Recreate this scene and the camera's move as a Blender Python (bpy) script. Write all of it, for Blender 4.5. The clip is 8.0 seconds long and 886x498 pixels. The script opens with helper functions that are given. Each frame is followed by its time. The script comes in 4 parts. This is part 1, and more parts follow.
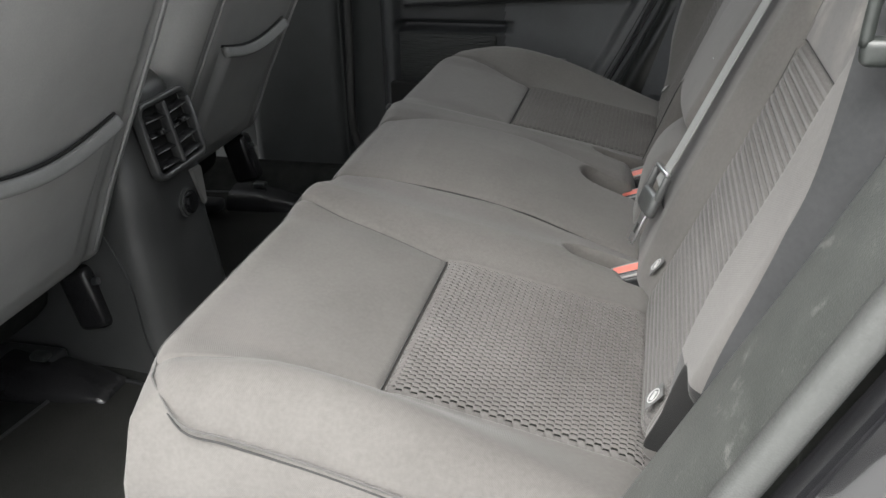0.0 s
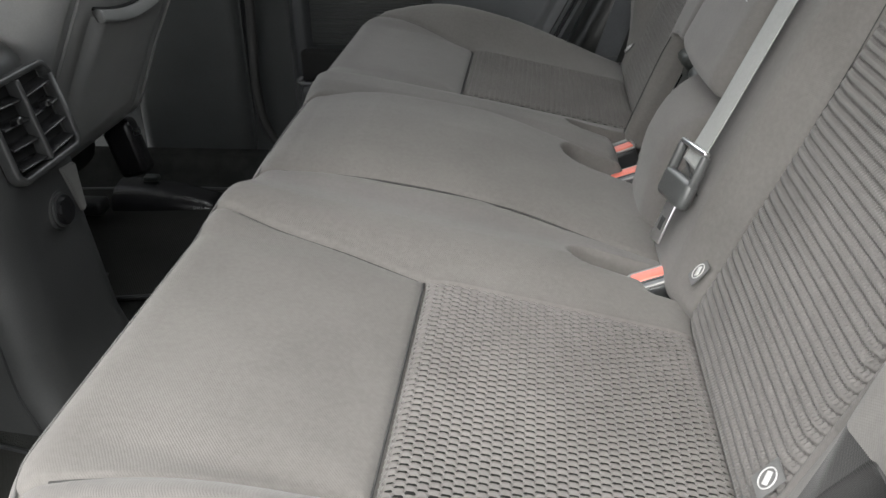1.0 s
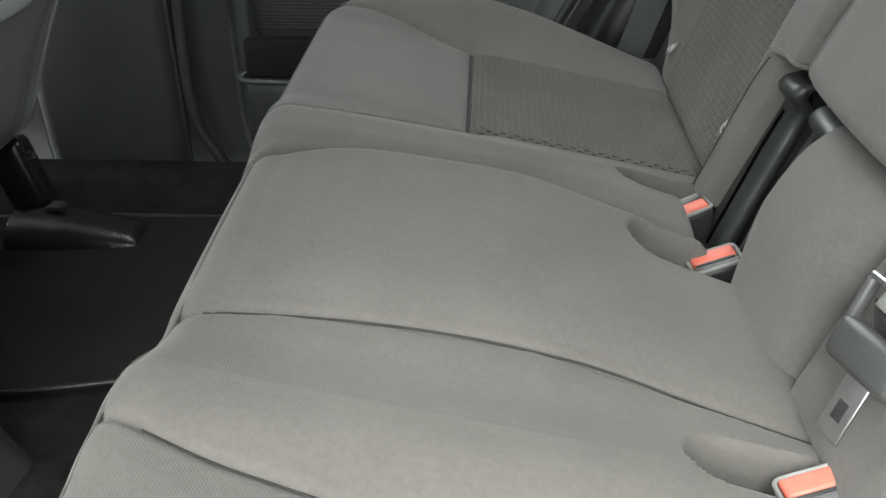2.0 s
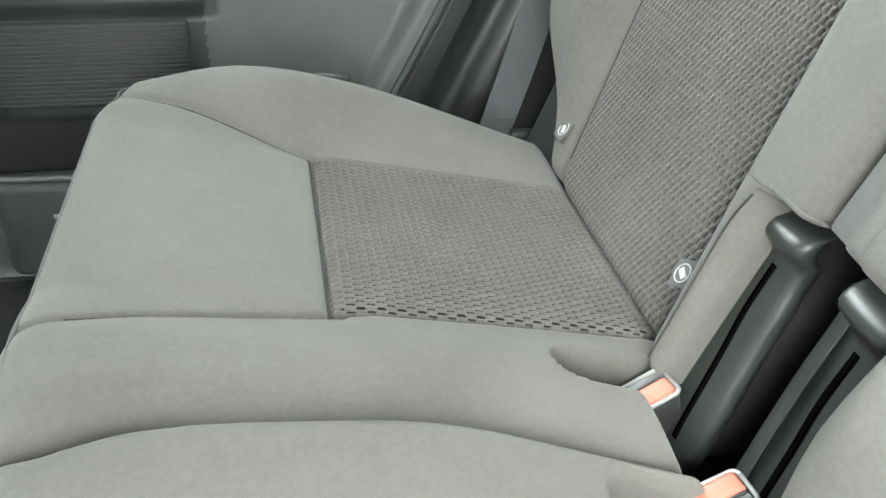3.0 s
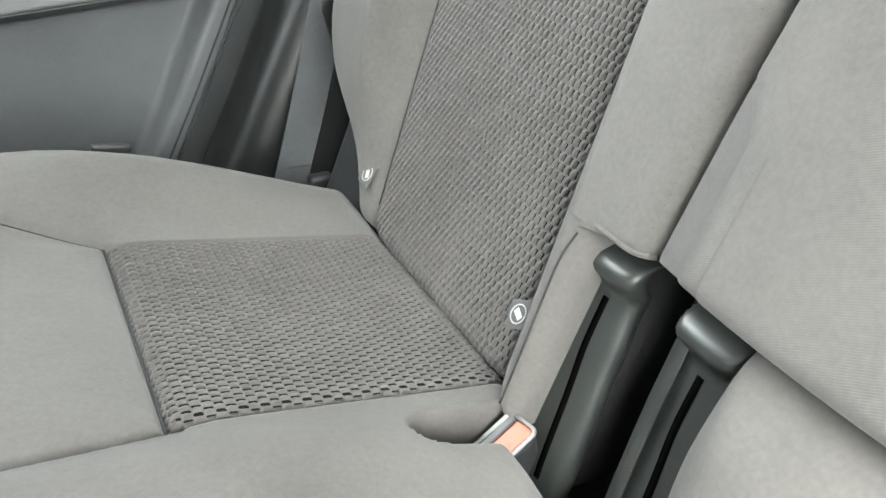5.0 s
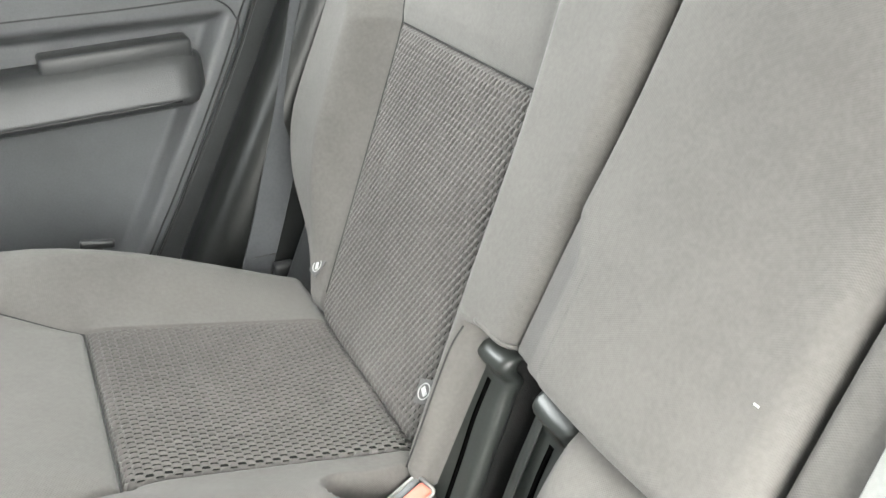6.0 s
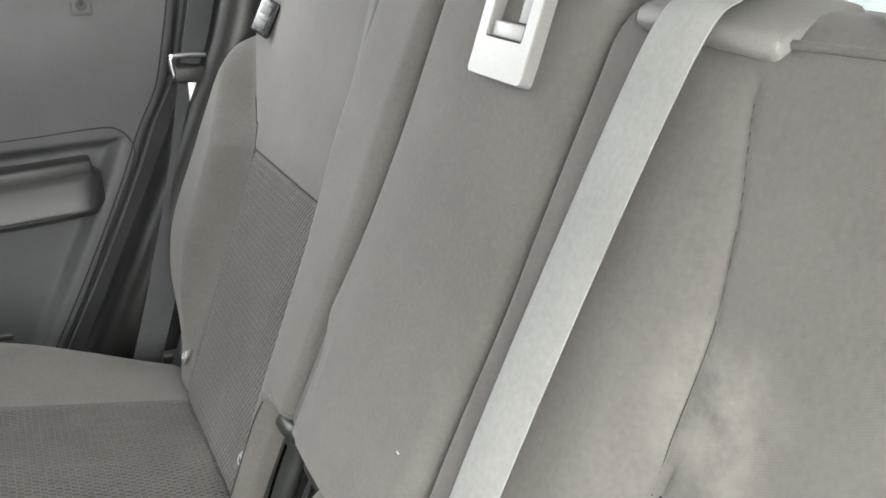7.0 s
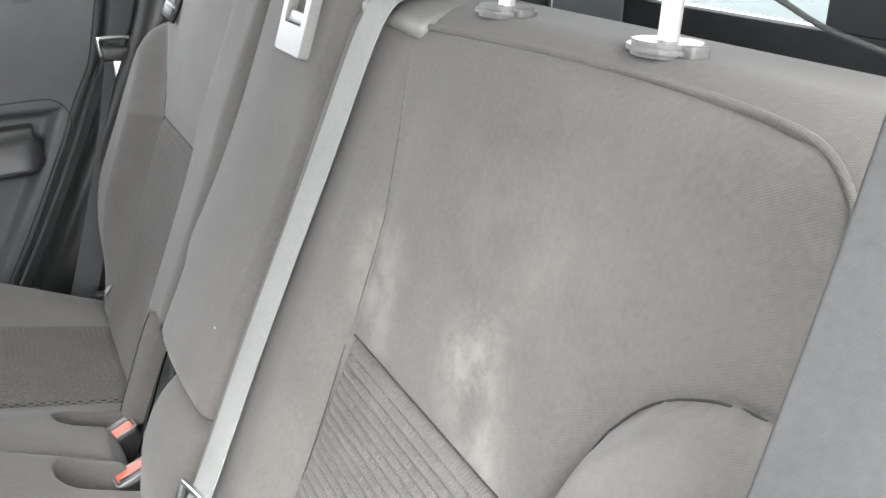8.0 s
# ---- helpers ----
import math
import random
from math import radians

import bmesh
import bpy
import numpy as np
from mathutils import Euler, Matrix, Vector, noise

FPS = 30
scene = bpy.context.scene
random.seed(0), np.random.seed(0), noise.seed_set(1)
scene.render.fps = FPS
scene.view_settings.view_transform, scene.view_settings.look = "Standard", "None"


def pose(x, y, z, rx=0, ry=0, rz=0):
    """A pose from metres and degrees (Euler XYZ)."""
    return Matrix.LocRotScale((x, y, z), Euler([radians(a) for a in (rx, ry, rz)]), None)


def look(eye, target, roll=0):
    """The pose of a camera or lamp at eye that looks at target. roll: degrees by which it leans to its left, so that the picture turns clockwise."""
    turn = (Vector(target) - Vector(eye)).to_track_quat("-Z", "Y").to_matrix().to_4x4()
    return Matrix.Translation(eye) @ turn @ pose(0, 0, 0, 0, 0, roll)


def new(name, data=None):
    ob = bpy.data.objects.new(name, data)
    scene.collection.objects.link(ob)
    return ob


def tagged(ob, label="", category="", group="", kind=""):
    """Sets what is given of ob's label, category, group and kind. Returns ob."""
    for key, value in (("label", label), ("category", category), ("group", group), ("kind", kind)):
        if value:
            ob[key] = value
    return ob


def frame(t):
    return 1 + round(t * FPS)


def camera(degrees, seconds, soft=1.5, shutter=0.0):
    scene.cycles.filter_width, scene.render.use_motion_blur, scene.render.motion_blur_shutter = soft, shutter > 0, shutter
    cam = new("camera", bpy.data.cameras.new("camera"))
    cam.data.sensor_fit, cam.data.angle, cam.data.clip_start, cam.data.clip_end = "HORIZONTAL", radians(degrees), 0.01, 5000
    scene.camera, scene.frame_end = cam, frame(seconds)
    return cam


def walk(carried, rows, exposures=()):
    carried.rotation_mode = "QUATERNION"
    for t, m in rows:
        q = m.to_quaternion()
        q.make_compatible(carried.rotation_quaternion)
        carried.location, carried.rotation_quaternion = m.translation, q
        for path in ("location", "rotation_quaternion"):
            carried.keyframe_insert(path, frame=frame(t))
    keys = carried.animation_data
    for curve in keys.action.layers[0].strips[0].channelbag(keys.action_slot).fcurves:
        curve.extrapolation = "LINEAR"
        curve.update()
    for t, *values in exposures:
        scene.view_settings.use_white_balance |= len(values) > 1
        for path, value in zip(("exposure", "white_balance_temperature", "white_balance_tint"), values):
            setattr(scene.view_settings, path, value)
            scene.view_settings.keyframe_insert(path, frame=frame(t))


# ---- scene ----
cam = camera(53.5, 8.0)
PATH = [
    (0, (-0.031, -1.231, 0.881), (-0.464, 0.522, 0.021), -1.4),
    (0.5, (-0.121, -1.116, 0.828), (-0.554, 0.634, -0.038), -2.2),
    (1, (-0.163, -0.983, 0.799), (-0.363, 0.782, -0.12), -1.2),
    (1.2, (-0.18, -0.897, 0.792), (-0.356, 0.855, -0.156), -1.5),
    (2.3, (-0.29, -0.49, 0.775), (-0.319, 1.214, -0.273), 0.2),
    (2.5, (-0.306, -0.41, 0.769), (-0.279, 1.292, -0.281), 0.5),
    (3, (-0.299, -0.256, 0.784), (0.043, 1.406, -0.275), 2.0),
    (3.5, (-0.299, -0.161, 0.759), (0.293, 1.437, -0.288), 2.0),
    (4, (-0.309, -0.142, 0.767), (0.428, 1.407, -0.261), 2.0),
    (4.5, (-0.316, -0.167, 0.765), (0.474, 1.354, -0.266), 1.6),
    (4.7, (-0.317, -0.185, 0.777), (0.482, 1.33, -0.255), 1.6),
    (5.8, (-0.307, -0.289, 0.891), (0.488, 1.244, -0.117), 1.3),
    (6, (-0.29, -0.338, 0.905), (0.513, 1.251, -0.006), 1.1),
    (6.5, (-0.234, -0.457, 0.97), (0.592, 1.184, 0.179), 0.6),
    (7, (-0.181, -0.576, 0.992), (0.664, 1.084, 0.264), 0.6),
    (7.5, (-0.152, -0.723, 1.036), (0.698, 0.931, 0.301), 1.2),
    (8, (-0.115, -0.881, 1.025), (0.729, 0.768, 0.272), 0.8),
]
walk(cam, [(t, look(eye, target, roll)) for t, eye, target, roll in PATH],
     [(0.0, 1.6, 6400, 8), (1.0, 1.8, 6400, 8), (2.5, 2.95, 6350, 0), (3.0, 3.7, 6300, -1), (4.0, 3.8, 6300, 1), (4.7, 3.8, 6300, 3), (6.0, 3.8, 6500, 5), (7.0, 2.9, 6600, 7), (7.5, 2.65, 6500, 7), (8.0, 2.75, 6300, 9)])

# ---- world, sun, exposure ----
world = bpy.data.worlds.new("overcast")
scene.world = world
world.use_nodes = True
wn = world.node_tree.nodes
wl = world.node_tree.links
sky = wn.new("ShaderNodeTexSky")
sky.sky_type = "NISHITA"
sky.sun_disc = False
sky.sun_elevation = radians(48)
sky.sun_rotation = radians(200)
sky.dust_density = 6.0
wn["Background"].inputs["Strength"].default_value = 0.15
soft = wn.new("ShaderNodeHueSaturation")
soft.inputs["Saturation"].default_value = 0.25
wl.new(sky.outputs["Color"], soft.inputs["Color"])
wl.new(soft.outputs["Color"], wn["Background"].inputs["Color"])

sun_data = bpy.data.lights.new("sun", "SUN")
sun_data.energy, sun_data.angle, sun_data.color = 2.4, radians(45), (1.0, 0.97, 0.93)
sun = new("sun", sun_data)
sun.matrix_world = look((0.6, -3.3, 6.8), (0, 0, 0.5))


def window_light(name, size, size_y, watts, eye, target):
    """Daylight that enters at a window of the car."""
    data = bpy.data.lights.new(name, "AREA")
    data.shape, data.size, data.size_y, data.energy = "RECTANGLE", size, size_y, watts
    data.color = (0.97, 0.99, 1.0)
    ob = new(name, data)
    ob.matrix_world = look(eye, target)


window_light("far_window_light", 0.85, 0.36, 2.5, (-0.42, 0.99, 1.12), (-0.42, 0.35, 0.4))
window_light("windscreen_light", 1.4, 0.5, 1.2, (-2.15, 0.0, 1.15), (0.0, 0.0, 0.7))

window_light("rear_window_light", 0.5, 0.30, 1.2, (1.29, 0.575, 1.13), (-0.6, -0.1, 0.5))

YC = -0.012          # the car's middle line
W_IN = 0.272                  # inner edge of the woven panels, from the middle line
OUT_OF = {-1: 0.557, 1: 0.530}   # outer edge of each woven panel


# ---- materials ----
def material(name, color, rough=0.8, metal=0.0, spec=0.5):
    m = bpy.data.materials.new(name)
    m.use_nodes = True
    b = m.node_tree.nodes["Principled BSDF"]
    b.inputs["Base Color"].default_value = (*color, 1)
    b.inputs["Roughness"].default_value = rough
    b.inputs["Metallic"].default_value = metal
    b.inputs["Specular IOR Level"].default_value = spec
    return m


def node(m, kind, **settings):
    n = m.node_tree.nodes.new(kind)
    for key, value in settings.items():
        n.inputs[key.replace("_", " ")].default_value = value
    return n


def mottle(m, dark, light, scale, detail=4.0, rough=None):
    """Colour that wanders between two tones at a large and a small scale."""
    t, b = m.node_tree, m.node_tree.nodes["Principled BSDF"]
    coord = t.nodes.new("ShaderNodeTexCoord")
    big = node(m, "ShaderNodeTexNoise", Scale=scale, Detail=detail, Roughness=0.6)
    fine = node(m, "ShaderNodeTexNoise", Scale=scale * 40, Detail=2.0)
    add = t.nodes.new("ShaderNodeMath")
    add.operation = "MULTIPLY_ADD"
    add.inputs[1].default_value = 0.45
    t.links.new(coord.outputs["Object"], big.inputs["Vector"])
    t.links.new(coord.outputs["Object"], fine.inputs["Vector"])
    t.links.new(fine.outputs["Fac"], add.inputs[0])
    t.links.new(big.outputs["Fac"], add.inputs[2])
    ramp = t.nodes.new("ShaderNodeValToRGB")
    ramp.color_ramp.elements[0].position, ramp.color_ramp.elements[0].color = 0.5, (*dark, 1)
    ramp.color_ramp.elements[1].position, ramp.color_ramp.elements[1].color = 0.95, (*light, 1)
    t.links.new(add.outputs[0], ramp.inputs["Fac"])
    t.links.new(ramp.outputs["Color"], b.inputs["Base Color"])
    return ramp


def relief(m, source, strength, distance):
    t, b = m.node_tree, m.node_tree.nodes["Principled BSDF"]
    bump = node(m, "ShaderNodeBump", Strength=strength, Distance=distance)
    t.links.new(source, bump.inputs["Height"])
    t.links.new(bump.outputs["Normal"], b.inputs["Normal"])


def twill(m, pitch, strength, distance):
    """A fine weave of crossing diagonal ribs, as on seat cloth."""
    t = m.node_tree
    coord = t.nodes.new("ShaderNodeTexCoord")
    grain = node(m, "ShaderNodeTexNoise", Scale=700.0, Detail=2.0)
    t.links.new(coord.outputs["Object"], grain.inputs["Vector"])
    total = grain.outputs["Fac"]
    for turned in ((0.5, 0.4, 0.65), (-0.6, 0.3, -0.75)):
        turn = node(m, "ShaderNodeMapping", Rotation=turned)
        wave = node(m, "ShaderNodeTexWave", Scale=math.pi / 10 / pitch, Distortion=1.5, Detail=1.0)
        mix = t.nodes.new("ShaderNodeMath")
        mix.operation = "MULTIPLY_ADD"
        mix.inputs[1].default_value = 0.6
        t.links.new(coord.outputs["Object"], turn.inputs["Vector"])
        t.links.new(turn.outputs["Vector"], wave.inputs["Vector"])
        t.links.new(wave.outputs["Fac"], mix.inputs[0])
        t.links.new(total, mix.inputs[2])
        total = mix.outputs[0]
    relief(m, total, strength, distance)


def pebble(m, scale, strength, distance):
    """Leather grain of moulded plastic."""
    t = m.node_tree
    coord = t.nodes.new("ShaderNodeTexCoord")
    cells = node(m, "ShaderNodeTexVoronoi", Scale=scale)
    t.links.new(coord.outputs["Object"], cells.inputs["Vector"])
    relief(m, cells.outputs["Distance"], strength, distance)


def cloth(name, dark, light, pitch=0.0013, bump=0.24, sheen=0.12):
    m = material(name, light, 0.95, spec=0.2)
    b = m.node_tree.nodes["Principled BSDF"]
    b.inputs["Sheen Weight"].default_value = sheen
    b.inputs["Sheen Roughness"].default_value = 0.5
    mottle(m, dark, light, 6.0)
    twill(m, pitch, bump, 0.0006)
    return m


def plastic(name, dark, light, rough=0.5, grain=700, depth=0.0003):
    m = material(name, light, rough)
    mottle(m, dark, light, 9.0)
    pebble(m, grain, 0.5, depth)
    return m


SEAT_CLOTH = cloth("seat_cloth", (0.086, 0.0815, 0.0775), (0.116, 0.110, 0.105))
BACK_CLOTH = cloth("back_cloth", (0.09, 0.086, 0.082), (0.122, 0.116, 0.111))
STAINED = cloth("stained_back_cloth", (0.09, 0.086, 0.082), (0.122, 0.116, 0.111))


def stains(m, spots):
    """Dried pale stains: patches with ragged rims, each (place, size, weight)."""
    t, b = m.node_tree, m.node_tree.nodes["Principled BSDF"]
    coord = t.nodes.new("ShaderNodeTexCoord")
    ragged = node(m, "ShaderNodeTexNoise", Scale=22.0, Detail=6.0, Roughness=0.7)
    t.links.new(coord.outputs["Object"], ragged.inputs["Vector"])
    total = None
    for place, size, weight in spots:
        far = t.nodes.new("ShaderNodeVectorMath")
        far.operation = "DISTANCE"
        far.inputs[1].default_value = place
        t.links.new(coord.outputs["Object"], far.inputs[0])
        reach = node(m, "ShaderNodeMapRange")
        reach.inputs["From Min"].default_value, reach.inputs["From Max"].default_value = size, size * 0.25
        reach.inputs["To Min"].default_value, reach.inputs["To Max"].default_value = 0.0, weight
        t.links.new(far.outputs["Value"], reach.inputs["Value"])
        if total is None:
            total = reach.outputs["Result"]
        else:
            both = t.nodes.new("ShaderNodeMath")
            both.operation = "MAXIMUM"
            t.links.new(total, both.inputs[0])
            t.links.new(reach.outputs["Result"], both.inputs[1])
            total = both.outputs[0]
    patch = node(m, "ShaderNodeMapRange")
    patch.inputs["From Min"].default_value, patch.inputs["From Max"].default_value = 0.36, 0.66
    t.links.new(ragged.outputs["Fac"], patch.inputs["Value"])
    amount = t.nodes.new("ShaderNodeMath")
    amount.operation = "MULTIPLY"
    t.links.new(total, amount.inputs[0])
    t.links.new(patch.outputs["Result"], amount.inputs[1])
    mix = t.nodes.new("ShaderNodeMixRGB")
    mix.inputs[2].default_value = (0.24, 0.225, 0.205, 1)
    t.links.new(amount.outputs[0], mix.inputs[0])
    t.links.new(b.inputs["Base Color"].links[0].from_socket, mix.inputs[1])
    t.links.new(mix.outputs[0], b.inputs["Base Color"])


stains(STAINED, [((0.13, -0.435, 0.735), 0.06, 0.9), ((0.12, -0.47, 0.69), 0.05, 0.7), ((0.14, -0.28, 0.735), 0.055, 0.75), ((0.145, -0.265, 0.757), 0.035, 0.7), ((0.13, -0.30, 0.70), 0.04, 0.5), ((0.16, -0.45, 0.82), 0.13, 0.25)])


def vinyl_patch(m, y_edge, z_low, slope):
    """A black vinyl patch sewn under the outer wing: beyond y_edge and under a slanting line."""
    t, b = m.node_tree, m.node_tree.nodes["Principled BSDF"]
    coord = t.nodes.new("ShaderNodeTexCoord")
    split = t.nodes.new("ShaderNodeSeparateXYZ")
    t.links.new(coord.outputs["Object"], split.inputs[0])

    def step(kind, first, second, third=None):
        n = t.nodes.new("ShaderNodeMath")
        n.operation = kind
        for i, value in enumerate((first, second, third)):
            if isinstance(value, float):
                n.inputs[i].default_value = value
            elif value is not None:
                t.links.new(value, n.inputs[i])
        return n.outputs[0]
    outside = step("LESS_THAN", split.outputs["Y"], y_edge)
    line = step("MULTIPLY_ADD", split.outputs["Y"], -slope, z_low + slope * y_edge)
    inside = step("MULTIPLY", outside, step("LESS_THAN", split.outputs["Z"], line))
    mix = t.nodes.new("ShaderNodeMixRGB")
    mix.inputs[2].default_value = (0.005, 0.005, 0.005, 1)
    t.links.new(inside, mix.inputs[0])
    t.links.new(b.inputs["Base Color"].links[0].from_socket, mix.inputs[1])
    t.links.new(mix.outputs[0], b.inputs["Base Color"])


vinyl_patch(STAINED, -0.556, 0.484, 0.18)
WEAVE = cloth("woven_cloth", (0.082, 0.078, 0.0755), (0.113, 0.108, 0.1045), 0.0008, 0.12)
# Shade at the bottom of the weave's slits, put into a near-black colour
WEAVE_SHADE = material("weave_shade", (0.022, 0.022, 0.0215), 1.0, spec=0.1)
mottle(WEAVE_SHADE, (0.008, 0.008, 0.0078), (0.014, 0.014, 0.0135), 30)
PIPING = cloth("piping_cloth", (0.062, 0.06, 0.0585), (0.088, 0.085, 0.083), 0.0008)
THREAD = cloth("thread", (0.03, 0.03, 0.03), (0.045, 0.045, 0.045), 0.0008, 0.2, 0.0)
SEAT_VINYL = plastic("seat_back_vinyl", (0.27, 0.271, 0.268), (0.32, 0.32, 0.316), 0.45)
POCKET_VINYL = plastic("pocket_vinyl", (0.15, 0.151, 0.149), (0.185, 0.185, 0.182), 0.5)
BLACK = plastic("black_plastic", (0.022, 0.023, 0.024), (0.032, 0.033, 0.034), 0.36)
TRIM = plastic("door_trim_plastic", (0.092, 0.095, 0.1), (0.118, 0.122, 0.128), 0.46)
ARMREST = plastic("armrest_plastic", (0.036, 0.0375, 0.039), (0.05, 0.052, 0.054), 0.36)
DARK_TRIM = plastic("dark_trim_plastic", (0.034, 0.0365, 0.037), (0.049, 0.052, 0.053), 0.5)
BRACKET = plastic("bracket_plastic", (0.018, 0.0205, 0.0192), (0.031, 0.0345, 0.0325), 0.38, 1200, 0.00006)
# Near arch: scuffed plastic, with the skylight on it put into a lighter base
ARCH = plastic("lit_scuffed_arch_plastic", (0.04, 0.043, 0.04), (0.07, 0.073, 0.069), 0.42, 900)


def scuffs(m, stretch, pale):
    """Pale rubbed marks, drawn out along the edge of a trim."""
    t, bsdf = m.node_tree, m.node_tree.nodes["Principled BSDF"]
    coord = t.nodes.new("ShaderNodeTexCoord")
    turn = node(m, "ShaderNodeMapping", Rotation=(0.0, 0.45, 0.0), Scale=stretch)
    marks = node(m, "ShaderNodeTexNoise", Scale=1.0, Detail=8.0, Roughness=0.7)
    t.links.new(coord.outputs["Object"], turn.inputs["Vector"])
    t.links.new(turn.outputs["Vector"], marks.inputs["Vector"])
    reach = node(m, "ShaderNodeMapRange")
    reach.inputs["From Min"].default_value, reach.inputs["From Max"].default_value = 0.58, 0.74
    reach.inputs["To Max"].default_value = 0.7
    t.links.new(marks.outputs["Fac"], reach.inputs["Value"])
    mix = t.nodes.new("ShaderNodeMixRGB")
    mix.inputs[2].default_value = (*pale, 1)
    t.links.new(reach.outputs["Result"], mix.inputs[0])
    t.links.new(bsdf.inputs["Base Color"].links[0].from_socket, mix.inputs[1])
    t.links.new(mix.outputs[0], bsdf.inputs["Base Color"])


DOOR_INSERT = plastic("door_insert", (0.088, 0.092, 0.097), (0.112, 0.117, 0.123), 0.55)
# Far arch: the same trim in a darker copy for its shaded side
FAR_ARCH = plastic("shaded_grained_arch_plastic", (0.008, 0.0086, 0.0083), (0.015, 0.016, 0.0155), 0.29, 900, 0.00016)
scuffs(ARCH, (90, 40, 7), (0.20, 0.20, 0.19))
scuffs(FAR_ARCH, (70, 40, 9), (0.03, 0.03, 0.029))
LOWER_TRIM = plastic("lower_door_plastic", (0.036, 0.038, 0.041), (0.05, 0.053, 0.056), 0.5)
# Near-black colour that stands for deep shade in gaps and recesses
GAP_SHADE = plastic("gap_shade", (0.004, 0.004, 0.004), (0.006, 0.006, 0.006), 0.9)
CONSOLE = plastic("console_plastic", (0.04, 0.041, 0.041), (0.054, 0.055, 0.055), 0.40)
GUIDE = plastic("guide_plastic", (0.14, 0.138, 0.132), (0.18, 0.177, 0.17), 0.6)
# Colour that stands for the shade inside the bracket slots
SLOT_SHADE = material("slot_shade", (0.002, 0.002, 0.002), 1.0, spec=0.0)
FLANGE = plastic("grey_flange", (0.045, 0.0465, 0.045), (0.062, 0.064, 0.062), 0.45)
TONGUE = plastic("tongue_plastic", (0.045, 0.047, 0.047), (0.06, 0.062, 0.062), 0.38)
RUBBER = plastic("rubber_seal", (0.02, 0.02, 0.02), (0.03, 0.03, 0.03), 0.6)
GREY_PLASTIC = plastic("light_grey_plastic", (0.20, 0.20, 0.197), (0.245, 0.245, 0.241), 0.45, 700, 0.0001)
COLLAR = plastic("collar_plastic", (0.13, 0.13, 0.128), (0.17, 0.17, 0.167), 0.4, 700, 0.0001)
GLOSS_BLACK = plastic("glossy_black_plastic", (0.012, 0.012, 0.013), (0.02, 0.02, 0.021), 0.2)
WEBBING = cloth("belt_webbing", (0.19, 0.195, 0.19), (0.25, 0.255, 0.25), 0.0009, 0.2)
# Far webbing lifted and near webbing darkened to offset the light on each
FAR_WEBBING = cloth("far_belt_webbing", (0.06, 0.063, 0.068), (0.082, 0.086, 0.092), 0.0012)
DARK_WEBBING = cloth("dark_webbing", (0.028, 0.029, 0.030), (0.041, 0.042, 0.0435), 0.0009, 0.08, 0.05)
RED = material("red_button", (0.6, 0.14, 0.10), 0.45)
mottle(RED, (0.54, 0.12, 0.085), (0.64, 0.16, 0.115), 60)
STEEL = material("steel", (0.62, 0.62, 0.63), 0.3, 1.0)
mottle(STEEL, (0.55, 0.55, 0.56), (0.7, 0.7, 0.71), 40)
WHITE_METAL = material("satin_steel", (0.75, 0.75, 0.75), 0.45, 0.6)
mottle(WHITE_METAL, (0.7, 0.7, 0.7), (0.8, 0.8, 0.8), 30)
LABEL_GREY = cloth("label_cloth", (0.07, 0.07, 0.07), (0.1, 0.1, 0.1), 0.0008)
WHITE_INK = material("white_ink", (0.42, 0.42, 0.42), 0.7)
mottle(WHITE_INK, (0.34, 0.34, 0.34), (0.48, 0.48, 0.48), 200)
CARPET = material("carpet", (0.02, 0.021, 0.02), 1.0, spec=0.1)
mottle(CARPET, (0.013, 0.0138, 0.013), (0.028, 0.029, 0.0275), 25)
_t = CARPET.node_tree
_n = node(CARPET, "ShaderNodeTexNoise", Scale=700.0, Detail=2.0)
_c = _t.nodes.new("ShaderNodeTexCoord")
_t.links.new(_c.outputs["Object"], _n.inputs["Vector"])
relief(CARPET, _n.outputs["Fac"], 0.9, 0.002)
MAT_CLOTH = cloth("mat_cloth", (0.013, 0.0132, 0.012), (0.021, 0.0212, 0.0194), 0.003, 0.5, 0.0)
HEADLINER = cloth("headliner_cloth", (0.5, 0.5, 0.48), (0.58, 0.58, 0.56))
PAINT = material("black_car_paint", (0.01, 0.01, 0.011), 0.12)
PAINT.node_tree.nodes["Principled BSDF"].inputs["Coat Weight"].default_value = 1.0
mottle(PAINT, (0.008, 0.008, 0.009), (0.013, 0.013, 0.014), 30)
# Set very pale so that the ground bounces light up onto the front seats
GROUND = material("gravel", (0.4, 0.4, 0.39), 0.95)
mottle(GROUND, (0.38, 0.38, 0.37), (0.72, 0.72, 0.71), 12)
_n = node(GROUND, "ShaderNodeTexNoise", Scale=60.0, Detail=6.0)
relief(GROUND, _n.outputs["Fac"], 1.0, 0.02)
TINTED = material("tinted_glass", (0.13, 0.15, 0.155), 0.02)
TINTED.node_tree.nodes["Principled BSDF"].inputs["Transmission Weight"].default_value = 1.0
TINTED.node_tree.nodes["Principled BSDF"].inputs["IOR"].default_value = 1.05


# ---- mesh helpers ----
def mesh_of(name, verts, faces, smooth=True):
    me = bpy.data.meshes.new(name)
    me.from_pydata([tuple(v) for v in verts], [], faces)
    me.update()
    if smooth:
        me.polygons.foreach_set("use_smooth", [True] * len(me.polygons))
    return me


def part(name, data, mat, parent=None, label=""):
    """Links a mesh or a bmesh as one object."""
    if isinstance(data, bmesh.types.BMesh):
        me = bpy.data.meshes.new(name)
        bmesh.ops.recalc_face_normals(data, faces=data.faces)
        data.to_mesh(me)
        data.free()
        data = me
    if not data.materials:
        data.materials.append(mat)
    ob = new(name, data)
    if parent:
        ob.parent = parent
